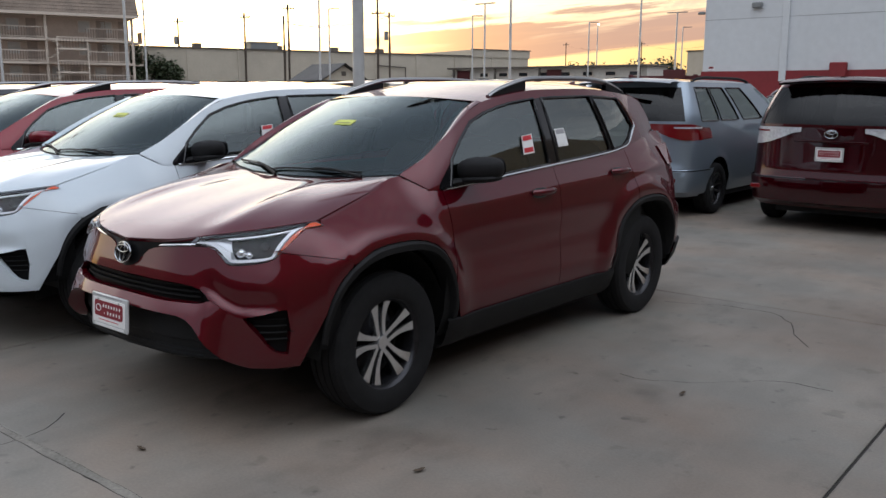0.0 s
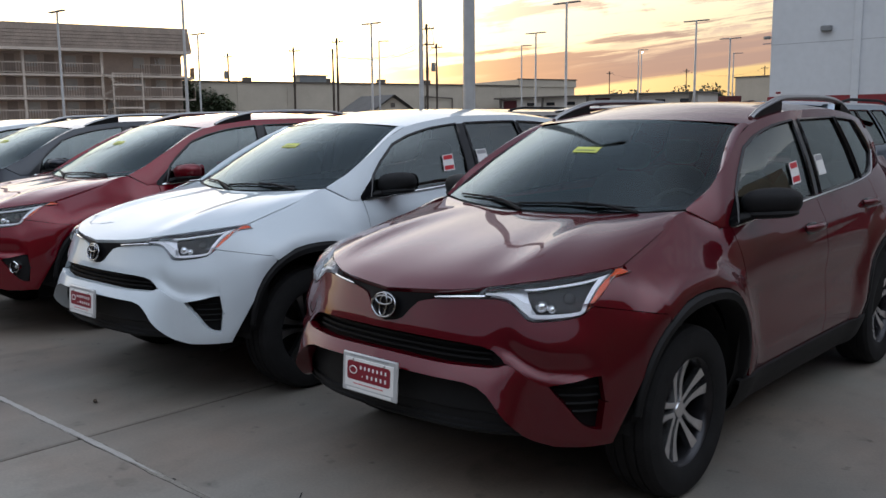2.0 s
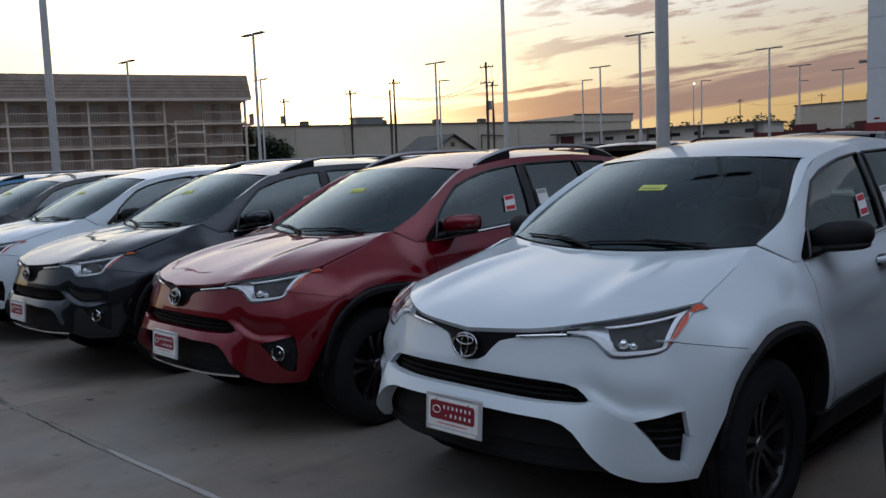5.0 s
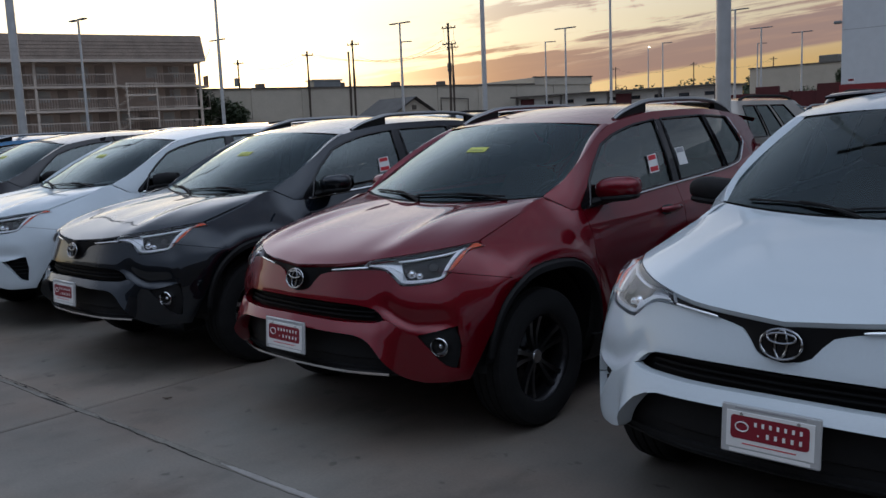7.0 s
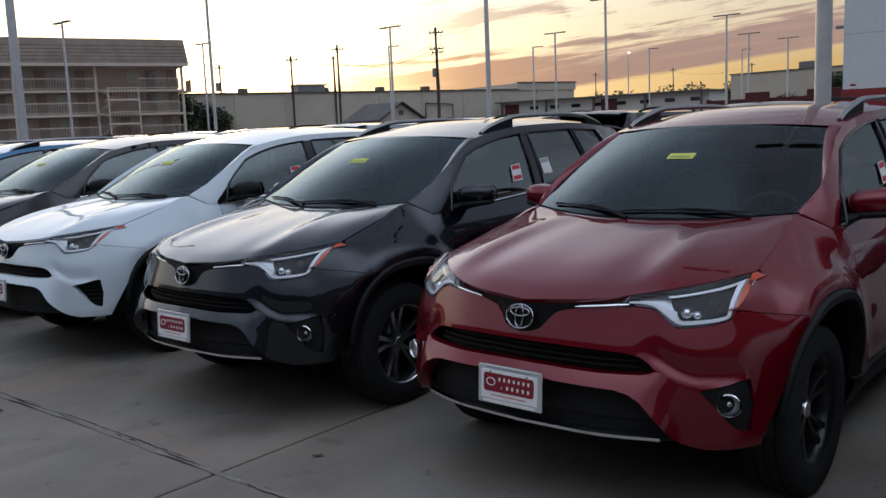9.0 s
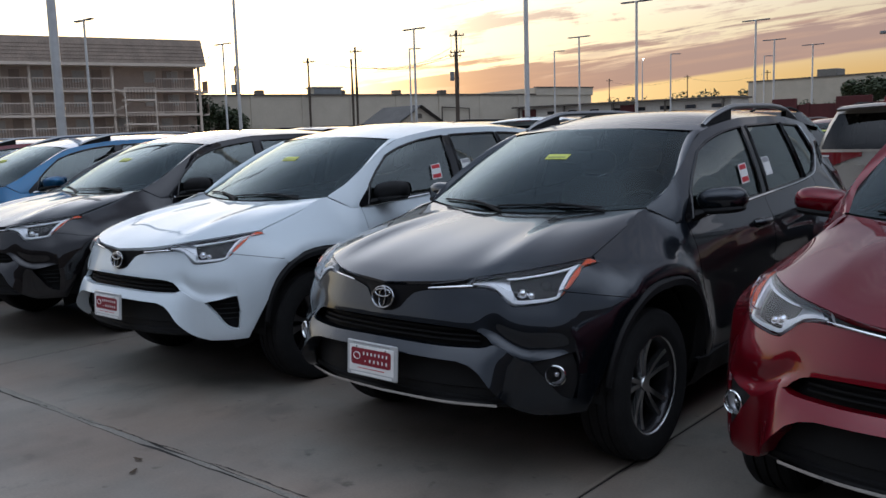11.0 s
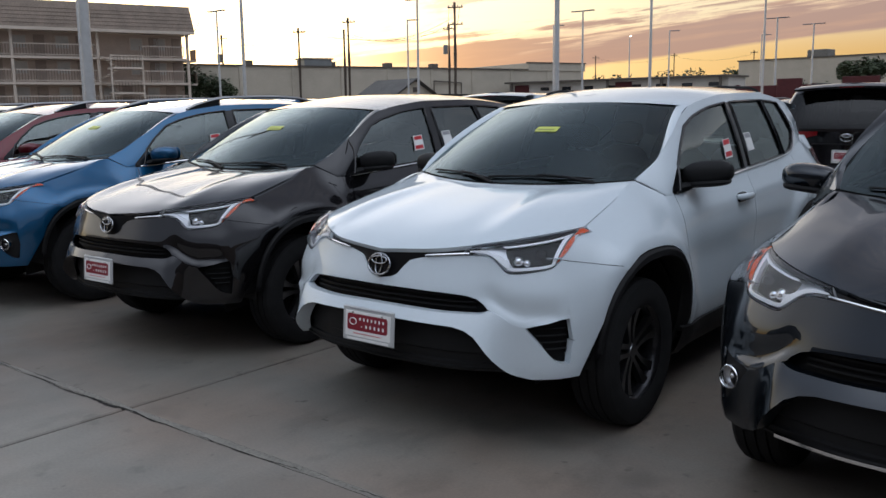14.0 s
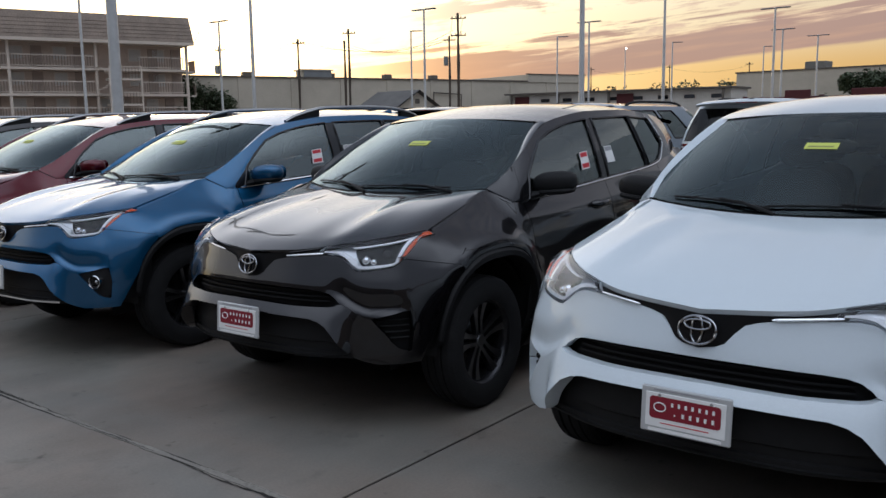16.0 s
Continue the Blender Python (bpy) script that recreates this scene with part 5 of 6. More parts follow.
POSTS = [(-5.84, 6.54, 9.4, .082), (-24.06, 5.88, 9.4, .10), (-24.54, 25.28, 9.4, .10), (-56.2, 23.5, 9.2, .085), (-42.0, 24.2, 9.2, .085), (-62.6, 38.2, 9.2, .08),
         (-47.1, 43.6, 9.2, .085), (-30.0, 44.8, 9.2, .09), (-42.6, 58.8, 9.2, .085), (-28.7, 60.6, 9.2, .09), (-33.0, 76.5, 9.2, .09), (-32.3, 85.0, 9.2, .09)]
for x, y, h, r in POSTS:
    lamp_post(x, y, h, r, 2)
for x, y in ((-57.0, 53.9), (-50.8, 67.7), (-45.5, 81.6), (-40.4, 94.2)):
    lamp_post(x, y, 9.2, .08, 1, 30)

# ---- utility poles and wires ----
WOOD = mat("pole_timber", (0.085, 0.065, 0.05), 0.9, bump=0.004, scale=20, vary=0.3)
METALBOX = mat("transformer_grey", (0.22, 0.23, 0.23), 0.5, 0.4, vary=0.1)
WIRE = mat("black_wire", (0.01, 0.01, 0.01), 0.6)


def utility_pole(x, y, h, arms=1, box=False, turn=20):
    p = new("utility_pole", None)
    part("post", Shape().tube([(0, 0, 0), (.03, 0, h * .6), (.0, 0, h)], [.19, .155, .12], 12), WOOD, p)
    for k in range(arms):
        z = h - .45 - 1.5 * k
        arm = part("crossarm", Shape().box(-.72, .72, .11, .22, z - .05, z + .05, .01), WOOD, p)
        for q in (-.64, -.25, .25, .64):
            part("insulator", Shape().tube([(q, .17, z + .06), (q, .17, z + .14), (q, .17, z + .2)], [.035, .06, .03], 8), METALBOX, arm)
    if box:
        part("transformer", Shape().tube([(-.42, 0, h - 3.3), (-.42, 0, h - 3.25), (-.42, 0, h - 2.3), (-.42, 0, h - 2.25)], [.22, .27, .27, .2], 16), METALBOX, p)
    p.matrix_basis = pose(x, y, 0, 0, 0, turn)
    return tagged(p, "weathered timber utility pole with crossarms", "utility pole", "utility poles along the street")


UP = [(-56.5, 59.88, 11.15, 2, False), (-69.93, 75.97, 11.15, 1, True), (-72.57, 62.31, 11.15, 1, False), (-72.5, 61.6, 9.9, 0, False), (-79.94, 62.01, 10.6, 1, False), (-95.5, 63.5, 10.9, 1, True),
      (-104, 172, 13, 1, False), (-88, 178, 13, 1, False), (-72, 182, 13, 1, False)]
for x, y, h, a, b in UP:
    utility_pole(x, y, h, a, b)
for (a, ha), (b, hb) in (((UP[0], 10.8), (UP[1], 10.8)), ((UP[1], 10.8), (UP[4], 10.3)), ((UP[0], 9.6), (UP[2], 9.4)), ((UP[4], 10.3), (UP[5], 10.5)), ((UP[6], 12.4), (UP[7], 12.4)), ((UP[7], 12.4), (UP[8], 12.4))):
    for off in (-.5, .5):
        pts = [(lerp(a[0], b[0], q) + off * .4, lerp(a[1], b[1], q) + off, lerp(ha, hb, q) - 1.2 * 4 * q * (1 - q)) for q in span(0, 1, 10)]
        tagged(part("overhead_wire", Shape().tube(pts, .016 if a[1] < 150 else .008, 5), WIRE), "thin black overhead wire between utility poles", "wire", "overhead wires")
flood = new("floodlight_mast", None)
part("mast", Shape().tube([(0, 0, 0), (0, 0, 16.4)], [.18, .10], 10), POLE, flood)
FLOODLIGHT = mat("lit_floodlight", (1.0, 0.93, 0.80), 0.4, emit=14)
part("floodlight", Shape().blob((.3, -.2, 16.5), (.15, .13, .13), 3, 12, 8), FLOODLIGHT, flood, "lit floodlight")
flood.matrix_basis = pose(-94.3, 169.2, 0)
tagged(flood, "tall mast with one lit floodlight", "floodlight")

# ---- three-storey apartment house with open galleries ----
STUCCO = mat("tan_stucco", (0.48, 0.385, 0.315), 0.9, bump=0.004, scale=14, vary=0.12)
TRIM = mat("pale_trim", (0.56, 0.475, 0.395), 0.7, vary=0.1, scale=8)
SHINGLE = mat("brown_shingles", (0.21, 0.163, 0.128), 0.9, bump=0.02, scale=9, vary=0.3)
CURTAIN = mat("pale_blinds", (0.48, 0.46, 0.42), 0.8, vary=0.1)
DOORPAINT = mat("brown_door", (0.30, 0.235, 0.19), 0.6, vary=0.1)
DARKGLASS = mat("dark_window_glass", (0.02, 0.022, 0.025), 0.08)
PICKET = mat("picket_paint", (0.27, 0.215, 0.175), 0.8, vary=0.1)
apt = new("apartment_house", None)
APT = 66.0
LEVELS = (2.15, 4.46, 6.74)
EAVE, RIDGE = 9.15, 11.65
part("gallery_wall", Shape().box(0, APT, -9.0, -1.7, 0, EAVE), STUCCO, apt)
part("plinth", Shape().box(-.1, APT, -1.7, .05, 0, LEVELS[0] - .22), STUCCO, apt)
rf = Shape().rows([[(x, y, z) for y, z in ((.85, EAVE - .12), (.85, EAVE + .10), (-.55, RIDGE), (-8.2, RIDGE), (-9.6, EAVE + .10), (-9.6, EAVE - .12))] for x in span(-.55, APT, 24)])
rf.ngon([(-.55, y, z) for y, z in ((.85, EAVE - .12), (.85, EAVE + .10), (-.55, RIDGE), (-8.2, RIDGE), (-9.6, EAVE + .10), (-9.6, EAVE - .12))])
rp = part("roof", rf, SHINGLE, apt, angle=20)
for z in (9.55, 9.9, 10.25, 10.6, 10.95):
    part("shingle_course", Shape().box(-.56, APT, lerp(.85, -.55, (z - EAVE - .1) / (RIDGE - EAVE - .1)) - .02, lerp(.85, -.55, (z - EAVE - .1) / (RIDGE - EAVE - .1)) + .04, z - .03, z + .01), SHINGLE, rp)
part("fascia_board", Shape().box(-.5, APT, .78, .93, EAVE - .22, EAVE + .06), TRIM, apt)
part("gallery_ceiling", Shape().box(-.3, APT, -1.7, .8, EAVE - .16, EAVE - .12), TRIM, apt)
COLS = [0.0] + [8.2 + 7.15 * k for k in range(8)]
for x in COLS:
    part("gallery_column", Shape().box(x - .12, x + .12, -.10, .14, 0, EAVE - .16, .02), TRIM, apt)
for z in LEVELS:
    part("gallery_floor", Shape().box(-.1, APT, -1.7, .18, z - .22, z, .01), TRIM, apt)
    for a, b in zip(COLS, COLS[1:]):
        if z > 2.2 and a == 0:
            a, b = .17, 4.5
        rl = part("railing", Shape().box(a + .17, b - .17, .02, .10, z + 1.02, z + 1.11), TRIM, apt)
        part("bottom_rail", Shape().box(a + .17, b - .17, .03, .09, z + .12, z + .18), TRIM, rl)
        pk = Shape()
        for k in range(int((b - a) / .24)):
            q = a + .2 + .24 * k
            pk.box(q, q + .075, .04, .08, z + .15, z + 1.04)
        tagged(part("railing_infill", pk, PICKET, rl, angle=0), kind="stuff")
        nb = max(2, round((b - a) / 3.4))
        for k in range(nb):
            c = lerp(a, b, (k + .5) / nb)
            w = part("apartment_window", Shape().box(c + .35, c + 1.55, -1.74, -1.64, z + .75, z + 1.95, .01), TRIM, apt)
            part("blind", Shape().box(c + .42, c + 1.48, -1.70, -1.62, z + 1.15, z + 1.88), CURTAIN, w)
            part("pane", Shape().box(c + .42, c + 1.48, -1.70, -1.625, z + .82, z + 1.14), CURTAIN, w)
            part("apartment_door", Shape().box(c - 1.15, c - .25, -1.74, -1.62, z, z + 1.98, .01), DOORPAINT, apt)
# stair tower
for z in (LEVELS[1] - .95, LEVELS[2] - .95):
    part("stair_landing", Shape().box(4.6, 7.5, .2, 1.7, z - .18, z, .01), TRIM, apt)
    lr = part("landing_rail", Shape().box(4.6, 7.5, 1.62, 1.70, z + .98, z + 1.07), TRIM, apt)
    for k in range(11):
        part("landing_picket", Shape().box(4.62 + .28 * k, 4.66 + .28 * k, 1.64, 1.68, z, z + 1.0), PICKET, lr)
    for sgn in (1, -1):
        st = part("stair_flight", Shape().box(6.4, 6.5, .3 if sgn > 0 else 1.0, .9 if sgn > 0 else 1.6, z - .12, z - .04), TRIM, apt)
        for k in range(7):
            part("step", Shape().box(6.4 + .28 * k * .9, 6.75 + .28 * k * .9, .3 if sgn > 0 else 1.0, .9 if sgn > 0 else 1.6, z + sgn * (.16 * k) - .05, z + sgn * (.16 * k), 0), TRIM, st)
for x in (4.6, 7.4):
    part("stair_post", Shape().box(x, x + .12, 1.6, 1.72, 0, LEVELS[2] + .15), TRIM, apt)
for z in LEVELS[1:]:
    part("end_balcony", Shape().box(-1.5, -.1, -4.2, -2.2, z - .2, z), TRIM, apt)
    eb = part("balcony_rail", Shape().box(-1.5, -1.42, -4.2, -2.2, z + .95, z + 1.05), TRIM, apt)
    part("balcony_infill", Shape().box(-1.48, -1.44, -4.2, -2.2, z, z + .95), STUCCO, eb)
part("antenna", Shape().tube([(-.5, .8, EAVE), (-.95, .9, EAVE + .8), (-1.05, .95, EAVE + 1.1)], .035, 6), METALBOX, apt)
u = Vector((-.326, -.945, 0)).normalized()
apt.matrix_basis = Matrix(((u.x, -u.y, 0, -79.4), (u.y, u.x, 0, 47.2), (0, 0, 1, 0), (0, 0, 0, 1)))
tagged(apt, "tan three-storey apartment house with galleries and brown roof", "apartment house")

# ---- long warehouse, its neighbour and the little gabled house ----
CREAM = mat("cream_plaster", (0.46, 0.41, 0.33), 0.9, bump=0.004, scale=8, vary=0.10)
COPING = mat("dark_coping", (0.10, 0.085, 0.07), 0.8, vary=0.2)


def placed(ob, x, y, dx, dy):
    d = Vector((dx, dy, 0)).normalized()
    ob.matrix_basis = Matrix(((d.x, -d.y, 0, x), (d.y, d.x, 0, y), (0, 0, 1, 0), (0, 0, 0, 1)))
    return ob


wh = new("warehouse", None)
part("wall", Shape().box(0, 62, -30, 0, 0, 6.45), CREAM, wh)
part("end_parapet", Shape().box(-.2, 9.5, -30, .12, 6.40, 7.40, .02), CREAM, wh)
part("coping", Shape().box(9.5, 62, -.25, .14, 6.45, 6.62), COPING, wh)
part("coping_high", Shape().box(-.3, 9.6, -.25, .22, 7.40, 7.52), COPING, wh)
for x in span(6, 60, 9):
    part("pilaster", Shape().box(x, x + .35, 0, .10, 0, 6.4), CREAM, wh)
for x, z0 in ((22, 6.45), (36, 6.45), (28.5, 6.45), (46, 6.45)):
    part("roof_vent", Shape().box(x, x + .9, -3, -2, z0, z0 + .75, .05), COPING, wh)
tk = part("rooftop_unit", Shape().box(37.2, 40.6, -2.6, -.4, 6.5, 7.35, .05), METALBOX, wh)
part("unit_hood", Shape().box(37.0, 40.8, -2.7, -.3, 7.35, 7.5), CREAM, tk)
part("unit_leg", Shape().box(37.4, 40.4, -2.5, -2.3, 6.4, 6.6), COPING, tk)
part("pipe_run", Shape().tube([(20, .15, 0), (20, .2, 4.8), (24, .2, 5.0), (24, .2, 3.2)], .09, 8), COPING, wh)
part("side_door", Shape().box(14, 15.1, 0, .06, 0, 2.2), COPING, wh)
placed(wh, -66.9, 101.6, -12.8, -36.6)
tagged(wh, "long cream warehouse with a flat roof and rooftop units", "warehouse")
bb = new("store_block", None)
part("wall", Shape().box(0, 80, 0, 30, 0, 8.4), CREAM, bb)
part("coping", Shape().box(-.2, 80, -.15, .3, 8.4, 8.58), COPING, bb)
UNIT = mat("rooftop_unit_paint", (0.12, 0.115, 0.105), 0.7, vary=0.2, scale=3)
part("rooftop_unit", Shape().box(7.3, 10.5, 8, 11, 8.4, 10.1, .1), UNIT, bb)
bb.matrix_basis = pose(-57.8, 134.8, 0, 0, 0, -8)
tagged(bb, "cream store block with rooftop units", "store building")
GABLE = mat("weathered_roofing", (0.10, 0.095, 0.09), 0.9, bump=0.01, scale=10, vary=0.2)
hs = new("small_house", None)
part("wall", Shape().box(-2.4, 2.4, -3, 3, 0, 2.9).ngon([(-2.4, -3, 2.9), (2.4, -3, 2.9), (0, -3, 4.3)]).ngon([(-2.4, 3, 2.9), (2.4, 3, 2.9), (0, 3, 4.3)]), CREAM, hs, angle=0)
for sx in (1, -1):
    part("roof_slope", Shape().rows([[(sx * 2.85, y, 2.70), (0, y, 4.42), (0, y, 4.54), (sx * 2.85, y, 2.82)] for y in (-3.4, 3.4)], True), GABLE, hs, angle=0)
part("gable_vent", Shape().box(-.25, .25, -3.06, -2.98, 3.25, 3.7), COPING, hs)
hs.matrix_basis = pose(-64.6, 60.8, 0, 0, 0, 78)
tagged(hs, "small gabled house with a grey roof", "house")

# ---- white dealership block with a red base ----
PANELWHITE = mat("white_wall_panel", (0.57, 0.59, 0.60), 0.55, vary=0.05, scale=3)
REDWALL = mat("red_wall_paint", (0.20, 0.015, 0.019), 0.6, vary=0.12, scale=6)
wb = new("white_dealership_block", None)
part("wall", Shape().box(0, 46, 0, 24, 2.72, 12.5), PANELWHITE, wb)
part("red_base", Shape().box(-.06, 46, -.06, 24, 0, 2.72), REDWALL, wb)
for x in (3.95, 11.9, 19.9, 27.9, 35.9):
    part("pilaster", Shape().box(x, x + .34, -.10, 0, 2.2, 12.5, .02), PANELWHITE, wb)
for z in (5.3, 7.7, 10.1):
    part("panel_joint", Shape().box(0, 46, -.006, .0, z, z + .018), METALBOX, wb)
part("wall_lamp", Shape().box(2.45, 2.95, -.26, 0, 5.78, 6.05, .04), METALBOX, wb)
part("corner_camera", Shape().box(-.35, 0, -.2, 0, 5.6, 5.75, .03), METALBOX, wb)
part("meter_box", Shape().box(6.38, 7.13, -.35, -.06, 2.3, 3.07, .03), REDWALL, wb)
nt = part("wall_notice", Shape().box(.32, .62, -.03, 0, 2.78, 2.98), PAPER, wb)
part("print_bar", Shape().box(.34, .60, -.036, -.03, 2.86, 2.97), REDWALL, nt)
wb.matrix_basis = pose(-15.1, 41.1, 0)
tagged(wb, "tall white dealership block on a red base", "dealership building")
# red boundary wall
REDFENCE = mat("dull_red_wall_paint", (0.075, 0.011, 0.012), 0.75, vary=0.2, scale=4)
rw = new("red_boundary_wall", None)
for k in range(3):
    part("wall_panel", Shape().box(k * 6.0 + .04, k * 6.0 + 5.96, -.12, .12, 0, 3.10, .02), REDFENCE, rw)
    part("wall_post", Shape().box(k * 6.0 - .14, k * 6.0 + .14, -.2, .2, 0, 3.20, .02), REDFENCE, rw)
for x, w in ((3.3, 1.9), (8.2, 2.6)):
    part("raised_panel", Shape().box(x, x + w, -.5, -.13, 0, 3.60, .03), REDFENCE, rw)
rw.matrix_basis = pose(-33.2, 68.0, 0)
tagged(rw, "low red boundary wall of the lot", "wall")


# low white building with a dark roof edge between the warehouse and the wall
LOWWHITE = mat("low_white_wall", (0.52, 0.49, 0.44), 0.8, vary=0.10, scale=4)
lb = new("low_building", None)
part("wall", Shape().box(0, 28.2, 0, 5, 0, 4.62), LOWWHITE, lb)
part("roof_edge", Shape().box(-.3, 28.5, -.7, 5.3, 4.62, 4.82, .02), COPING, lb)
for k in range(5):
    part("post", Shape().box(.6 + 6.7 * k, .82 + 6.7 * k, -.62, -.40, 0, 4.62), COPING, lb)
for k in range(9):
    x = 1.6 + 3.05 * k
    win = part("shop_window", Shape().box(x, x + 1.35, -.05, .02, 3.60, 4.12, .01), TRIM, lb)
    part("pane", Shape().box(x + .06, x + 1.29, -.07, -.04, 3.65, 4.07), DARKGLASS, win)
for x in (.9, 14.9):
    part("red_door", Shape().box(x, x + 2.1, -.10, .0, 0, 4.40, .02), REDFENCE, lb)
lb.matrix_basis = pose(-69.8, 88.0, 0)
tagged(lb, "low white building with dark roof edge and red doors", "store building")

# ---- trees ----
LEAF = mat("dark_leaves", (0.035, 0.050, 0.018), 0.7, vary=0.3, scale=4)
BARK = mat("tree_bark", (0.06, 0.045, 0.035), 0.95, bump=0.01, scale=15, vary=0.2)


def tree(x, y, h, w, seed, n=1500, leaf=1.0):
    rnd = random.Random(seed)
    t = new("tree", None)
    tr = Shape().tube([(0, 0, 0), (.05, .02, h * .25), (-.03, .06, h * .55)], [h * .035, h * .026, h * .012], 8)
    part("trunk", tr, BARK, t)
    tips = []
    for k in range(9):
        a, e = rnd.uniform(0, 6.3), rnd.uniform(.25, 1.1)
        tip = (w * .36 * math.cos(a) * math.cos(e) * 1.3, w * .36 * math.sin(a) * math.cos(e) * 1.3, h * .42 + h * .40 * math.sin(e))
        part("limb", Shape().tube([(0, .03, h * rnd.uniform(.25, .45)), (tip[0] * .5, tip[1] * .5, lerp(h * .4, tip[2], .6)), tip], [h * .014, h * .009, h * .004], 6), BARK, t)
        tips.append(tip)
    cr = Shape()
    for k in range(n):
        c = rnd.choice(tips)
        d = Vector((rnd.gauss(0, 1), rnd.gauss(0, 1), rnd.gauss(0, .8)))
        d = d.normalized() * w * .24 * rnd.uniform(.2, 1.0) ** .6
        p = Vector(c) + d
        if p.z < h * .18:
            continue
        s = rnd.uniform(.10, .22) * h / 6 * leaf
        a = Vector((rnd.uniform(-1, 1), rnd.uniform(-1, 1), rnd.uniform(-.6, .6))).normalized() * s
        b = a.cross(Vector((rnd.uniform(-1, 1), rnd.uniform(-1, 1), 1))).normalized() * s * .6
        cr.ngon([p - a, p - b * .8, p + a, p + b])
    part("crown", cr.mesh("crown", LEAF, 0, 0), LEAF, t)
    t.matrix_basis = pose(x, y, 0)
    return tagged(t, "dark leafy tree against the dusk sky", "tree", "trees in the distance")


tree(-32.6, 105.5, 7.4, 5.2, 3, 4200, 1.1)
tree(-25.9, 104.3, 10.4, 6.2, 11, 3600)
for k, (x, y) in enumerate(((-52, 129), (-47, 130), (-42.5, 129.5), (-38, 130))):
    tree(x, y, 3.4 + .4 * (k % 2), 5.5, 60 + k, 1300, 1.4)
tree(-84.6, 50.6, 6.2, 7.6, 4, 5600, 1.25)
tree(-86.5, 53.5, 5.4, 6.0, 6, 3200, 1.25)
for k, (x, y, h, w) in enumerate(((-113, 196, 8.6, 11), (-104, 200, 7.6, 12), (-97, 203, 8.8, 13), (-90, 205, 7.2, 11), (-83, 207, 9.2, 12), (-77, 210, 7.6, 12), (-71, 212, 8.2, 10), (-120, 194, 7.0, 12), (-60, 150, 6.0, 6), (-63, 152, 5.2, 7), (-45, 128, 4.2, 6))):
    tree(x, y, h * 1.08, w * 1.2, 20 + k, 1500, 1.9)
far = new("far_store", None)
part("wall", Shape().box(0, 16, 0, 10, 0, 6.3), STUCCO, far)
for x in (2, 9.5):
    part("sign_board", Shape().box(x, x + 4.4, -.4, 0, 6.3, 8.4, .05), METALBOX, far)
far.matrix_basis = pose(-116, 185, 0, 0, 0, 30)
tagged(far, "far low store with two grey sign boards", "store building")

# ---- plain unseen blocks, added behind and beside the aisle to darken reflections and cut low sky light ----
REARBLOCK = mat("unseen_rear_grey", (0.11, 0.105, 0.10), 0.85, vary=0.15, scale=4)
wr = part("wall_rear", Shape().box(-70, 15, -30, -22, 0, 9.0), REARBLOCK)
tagged(wr, "plain grey block added out of view behind the aisle to darken reflections", "wall", kind="structure")
# out of view; gives doors and lower side windows something dark to mirror
SIDEBLOCK = mat("unseen_side_grey", (0.12, 0.105, 0.09), 0.85, vary=0.15, scale=4)
ws_ = part("wall_side", Shape().box(9.5, 12, -18, 24, 0, 6.5), SIDEBLOCK)
tagged(ws_, "plain grey block added out of view beside the lot to darken reflections", "wall", kind="structure")

# ---- small things on the ground ----
CRACK = mat("open_crack", (0.030, 0.028, 0.026), 0.95, spec=0.1, vary=0.3, scale=60)
LEAFBIT = mat("dry_leaf", (0.06, 0.04, 0.025), 0.9)
for k, (x, y) in enumerate(((.35, -1.05), (1.45, -.42), (-2.2, -1.05), (-6.0, -1.0), (-8.09, -1.70), (-8.22, -1.60), (1.9, 1.2), (-3.6, -1.7))):
    a = k * 1.3
    lf = Shape().rows([[(x + .035 * q * math.cos(a) - w * math.sin(a), y + .035 * q * math.sin(a) + w * math.cos(a), .004 + .008 * abs(q) + .004 * (w != 0)) for w in (-.012 * (1 - q * q), 0, .012 * (1 - q * q))] for q in span(-1, 1, 5)])
    tagged(part("fallen_leaf", lf, LEAFBIT), "small dry leaf lying on the concrete", "leaf", "fallen leaves")

# ---- slabs last: each one a piece with worn edges, and the sealant in the long joint ----
rnd = random.Random(5)
for i in range(len(XJ) - 1):
    for j in range(len(YJ) - 1):
        x1, x0 = XJ[i], XJ[i + 1]
        g = .008
        s1 = lambda x, y: y + .0125 * x * (1 if -2 < y < -1 else .55) if y in YJ[1:-1] else y
        pts = [(x0 + g, YJ[j]), (x1 - g, YJ[j]), (x1 - g, YJ[j + 1]), (x0 + g, YJ[j + 1])]
        top, rim = [], []
        for n_, (x, y) in enumerate(pts):
            gy = .009 if -2 < y < -1 else g
            yy = s1(x, y) + (gy if n_ < 2 else -gy)
            cx = (x0 + x1) / 2
            top.append((x + (.012 if x < cx else -.012), yy + (.012 if n_ < 2 else -.012), 0))
            rim.append((x, yy, -.006))
        sh = Shape().ngon(top).rows([rim, top], True).rows([[(x, y, -.05) for x, y, _ in rim], rim], True)
        part("slab", sh, CONCRETE, pavement, angle=0)
def worn(x):
    """How wide the old sealant still lies: crumbled in stretches."""
    return .62 + .16 * math.sin(1.15 * x) + .14 * math.sin(3.7 * x + 1) + .10 * math.sin(11.0 * x)


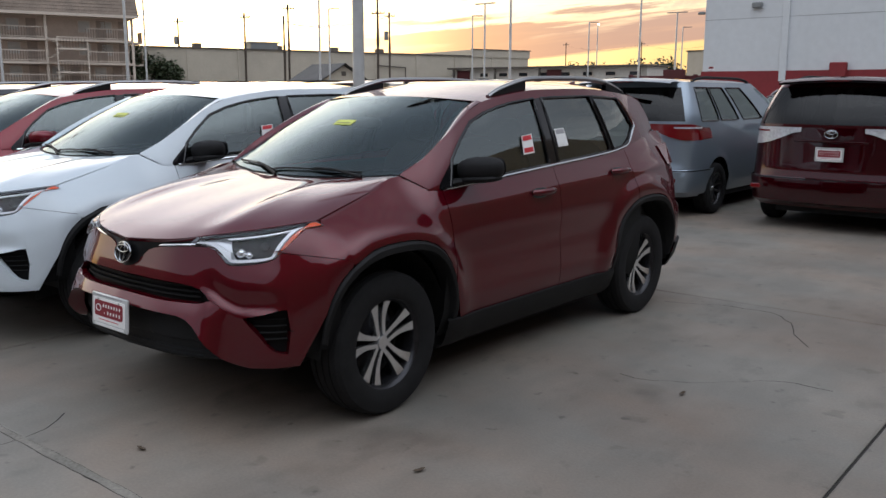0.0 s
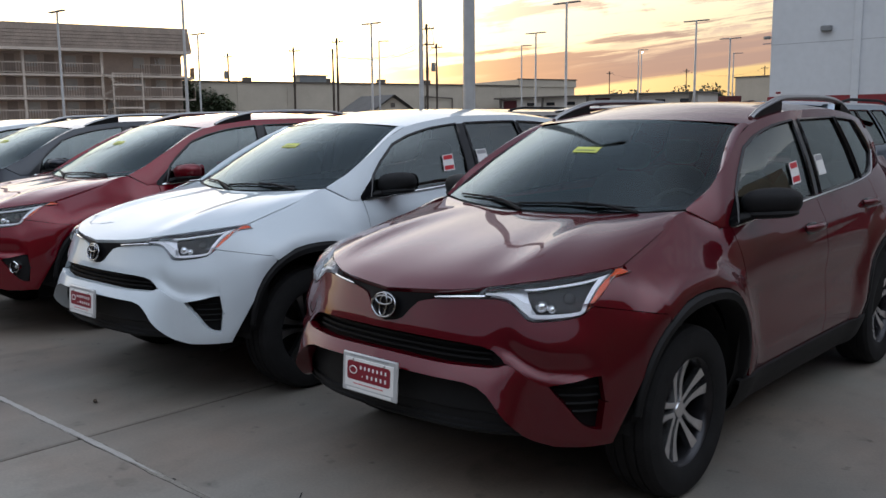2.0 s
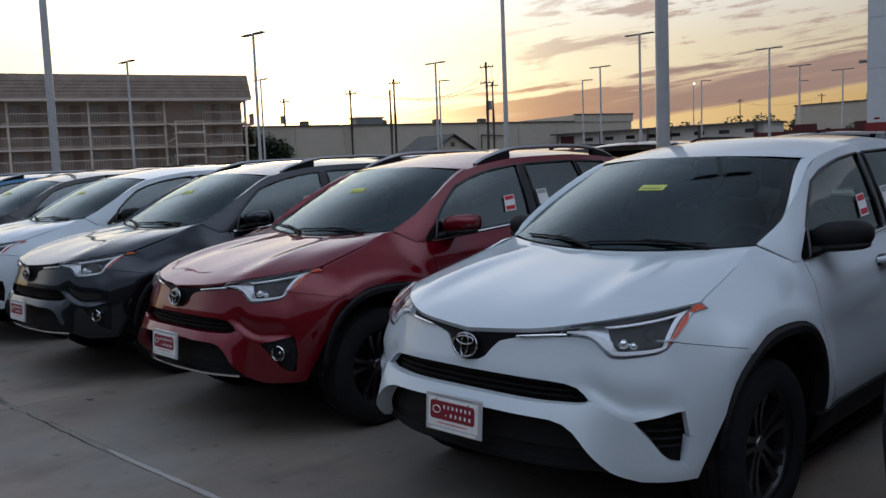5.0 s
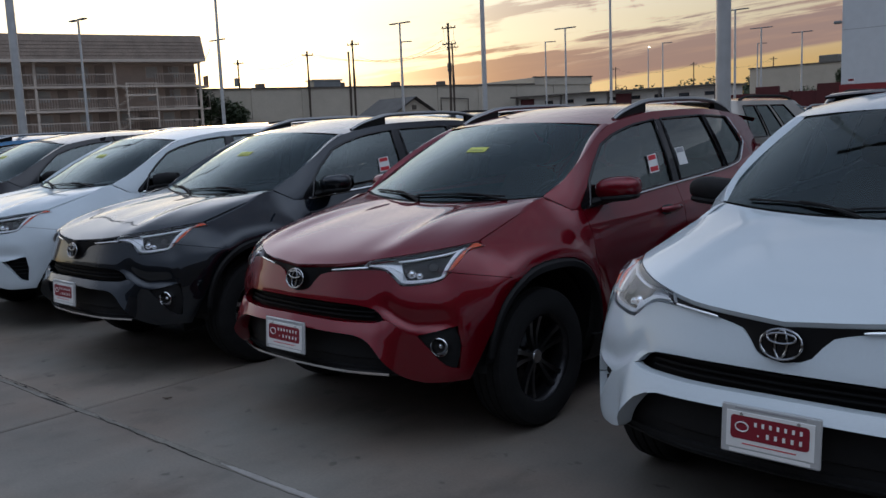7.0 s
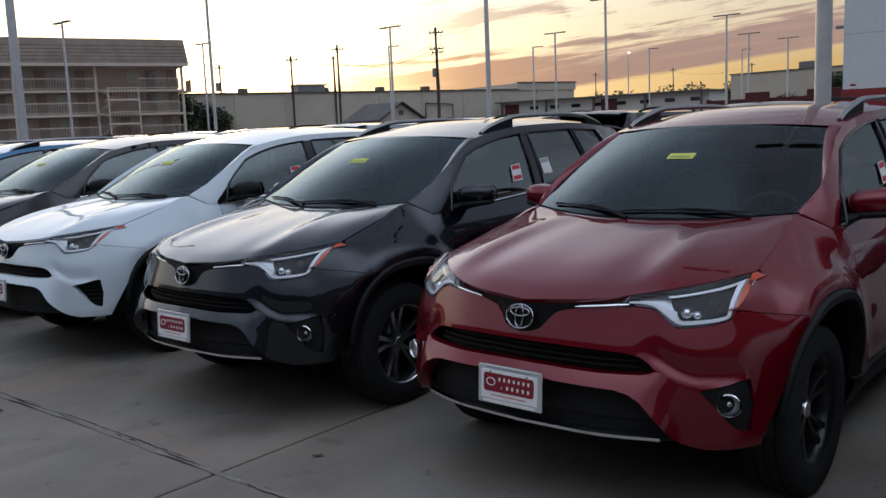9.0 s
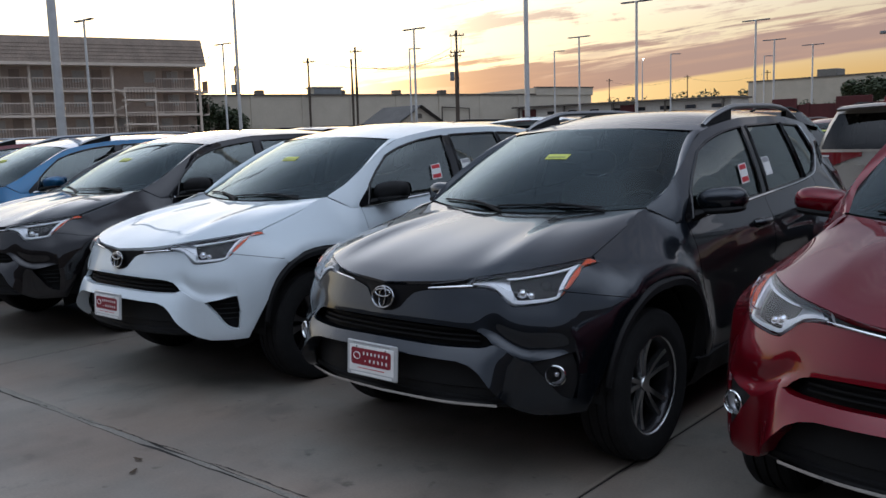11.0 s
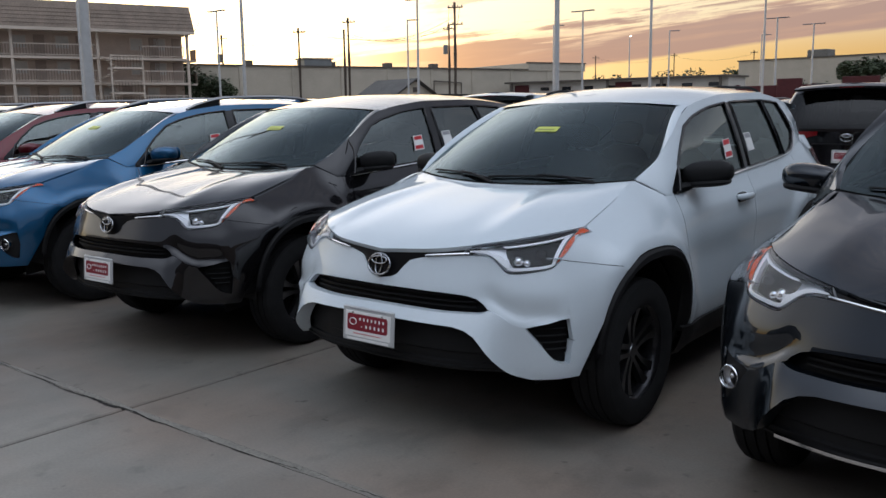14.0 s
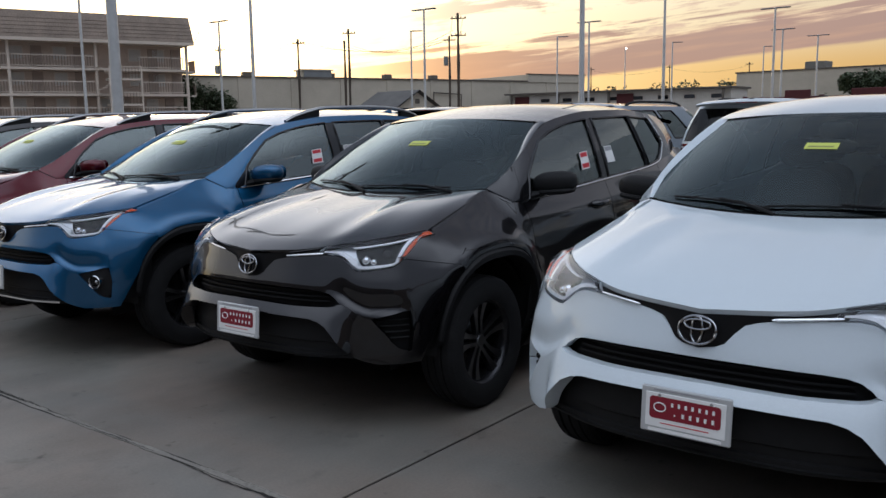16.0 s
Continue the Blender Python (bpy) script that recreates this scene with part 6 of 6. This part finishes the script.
def bead(x0, x1, n, wide, lift):
    """A low strip with rolled edges along the joint."""
    rows = []
    for x in span(x0, x1, n):
        y = -1.33 + .0125 * x + .003 * math.sin(3.1 * x) - .006
        q = wide(x) + .0022 * math.sin(23 * x) + .0016 * math.sin(61 * x + 2)
        rows.append([(x, y - q, -.004), (x, y - q * .86, lift), (x, y - q * .3, lift * .6), (x, y + q * .4, lift * .7), (x, y + q * .86, lift), (x, y + q, -.004)])
    return Shape().rows(rows)


# dark strip a little wider than the sealant, so both its edges are outlined
part("joint_edge", bead(-28, 11, 700, lambda x: .008 + .026 * worn(x), .0007), JOINT, pavement)
part("joint_sealant", bead(-28, 11, 700, lambda x: .005 + .025 * worn(x) * smooth(.30, .55, worn(x + .7)), .0022), SEALANT, pavement)
part("fresh_sealant", bead(-4.85, -.95, 140, lambda x: .018 * smooth(-4.85, -4.7, x) * (1 - smooth(-1.4, -.95, x)), .0042), FRESHSEAL, pavement)
chance = random.Random(11)
for x0, x1 in ((-6.1, -4.9), (-7.9, -6.5), (-9.2, -8.1), (-10.2, -9.45), (-11.7, -10.3), (-12.6, -11.9), (-14.4, -12.8), (-18.5, -14.9)):
    crack, y = [], 0.0
    for x in span(x0, x1, int((x1 - x0) * 46)):
        y = max(-.020, min(.020, y + chance.uniform(-.006, .006)))
        w = (.0012 + .0042 * chance.random() ** 2 + .012 * chance.random() * math.exp(-((x + 10.9) / .35) ** 2)) * smooth(0, .15, min(x - x0, x1 - x) + .02)
        yc = -1.336 + .0125 * x + .020 * math.sin(.9 * x + 2.2) + y
        crack.append([(x, yc - w, .0030), (x + .008, yc, .0026), (x, yc + w, .0030)])
    part("joint_crack", Shape().rows(crack), CRACK, pavement)
for k in range(46):
    x = -13 + k * .36 + rnd.uniform(-.16, .16)
    y, w, h = -1.33 + .0125 * x + rnd.choice((-1, 1)) * .010, rnd.uniform(.02, .11), rnd.uniform(.006, .018)
    chip = Shape().ngon([(x + w * math.cos(a) * rnd.uniform(.55, 1), y + h * math.sin(a) * rnd.uniform(.5, 1), .0010) for a in span(0, 2 * math.pi, 11)[:-1]])
    part("spalled_edge", chip, JOINT if k % 3 else SEALANT, pavement)
for x0, y0, a, n_ in ((1.48, 1.30, .10, 13), (.02, -1.36, -.15, 6), (.9, 3.1, .1, 18), (-.35, -1.75, .5, 9)):
    x, y = x0, y0
    line = []
    for k in range(n_):
        line.append((x, y, .0012))
        a += rnd.uniform(-.5, .5)
        x, y = x + .10 * math.cos(a), y + .10 * math.sin(a)
    ck = Shape().rows([[(x - .0025, y - .003, .0008), (x + .0025, y + .003, .0012)] for x, y, _ in line])
    part("hairline_crack", ck, JOINT, pavement)
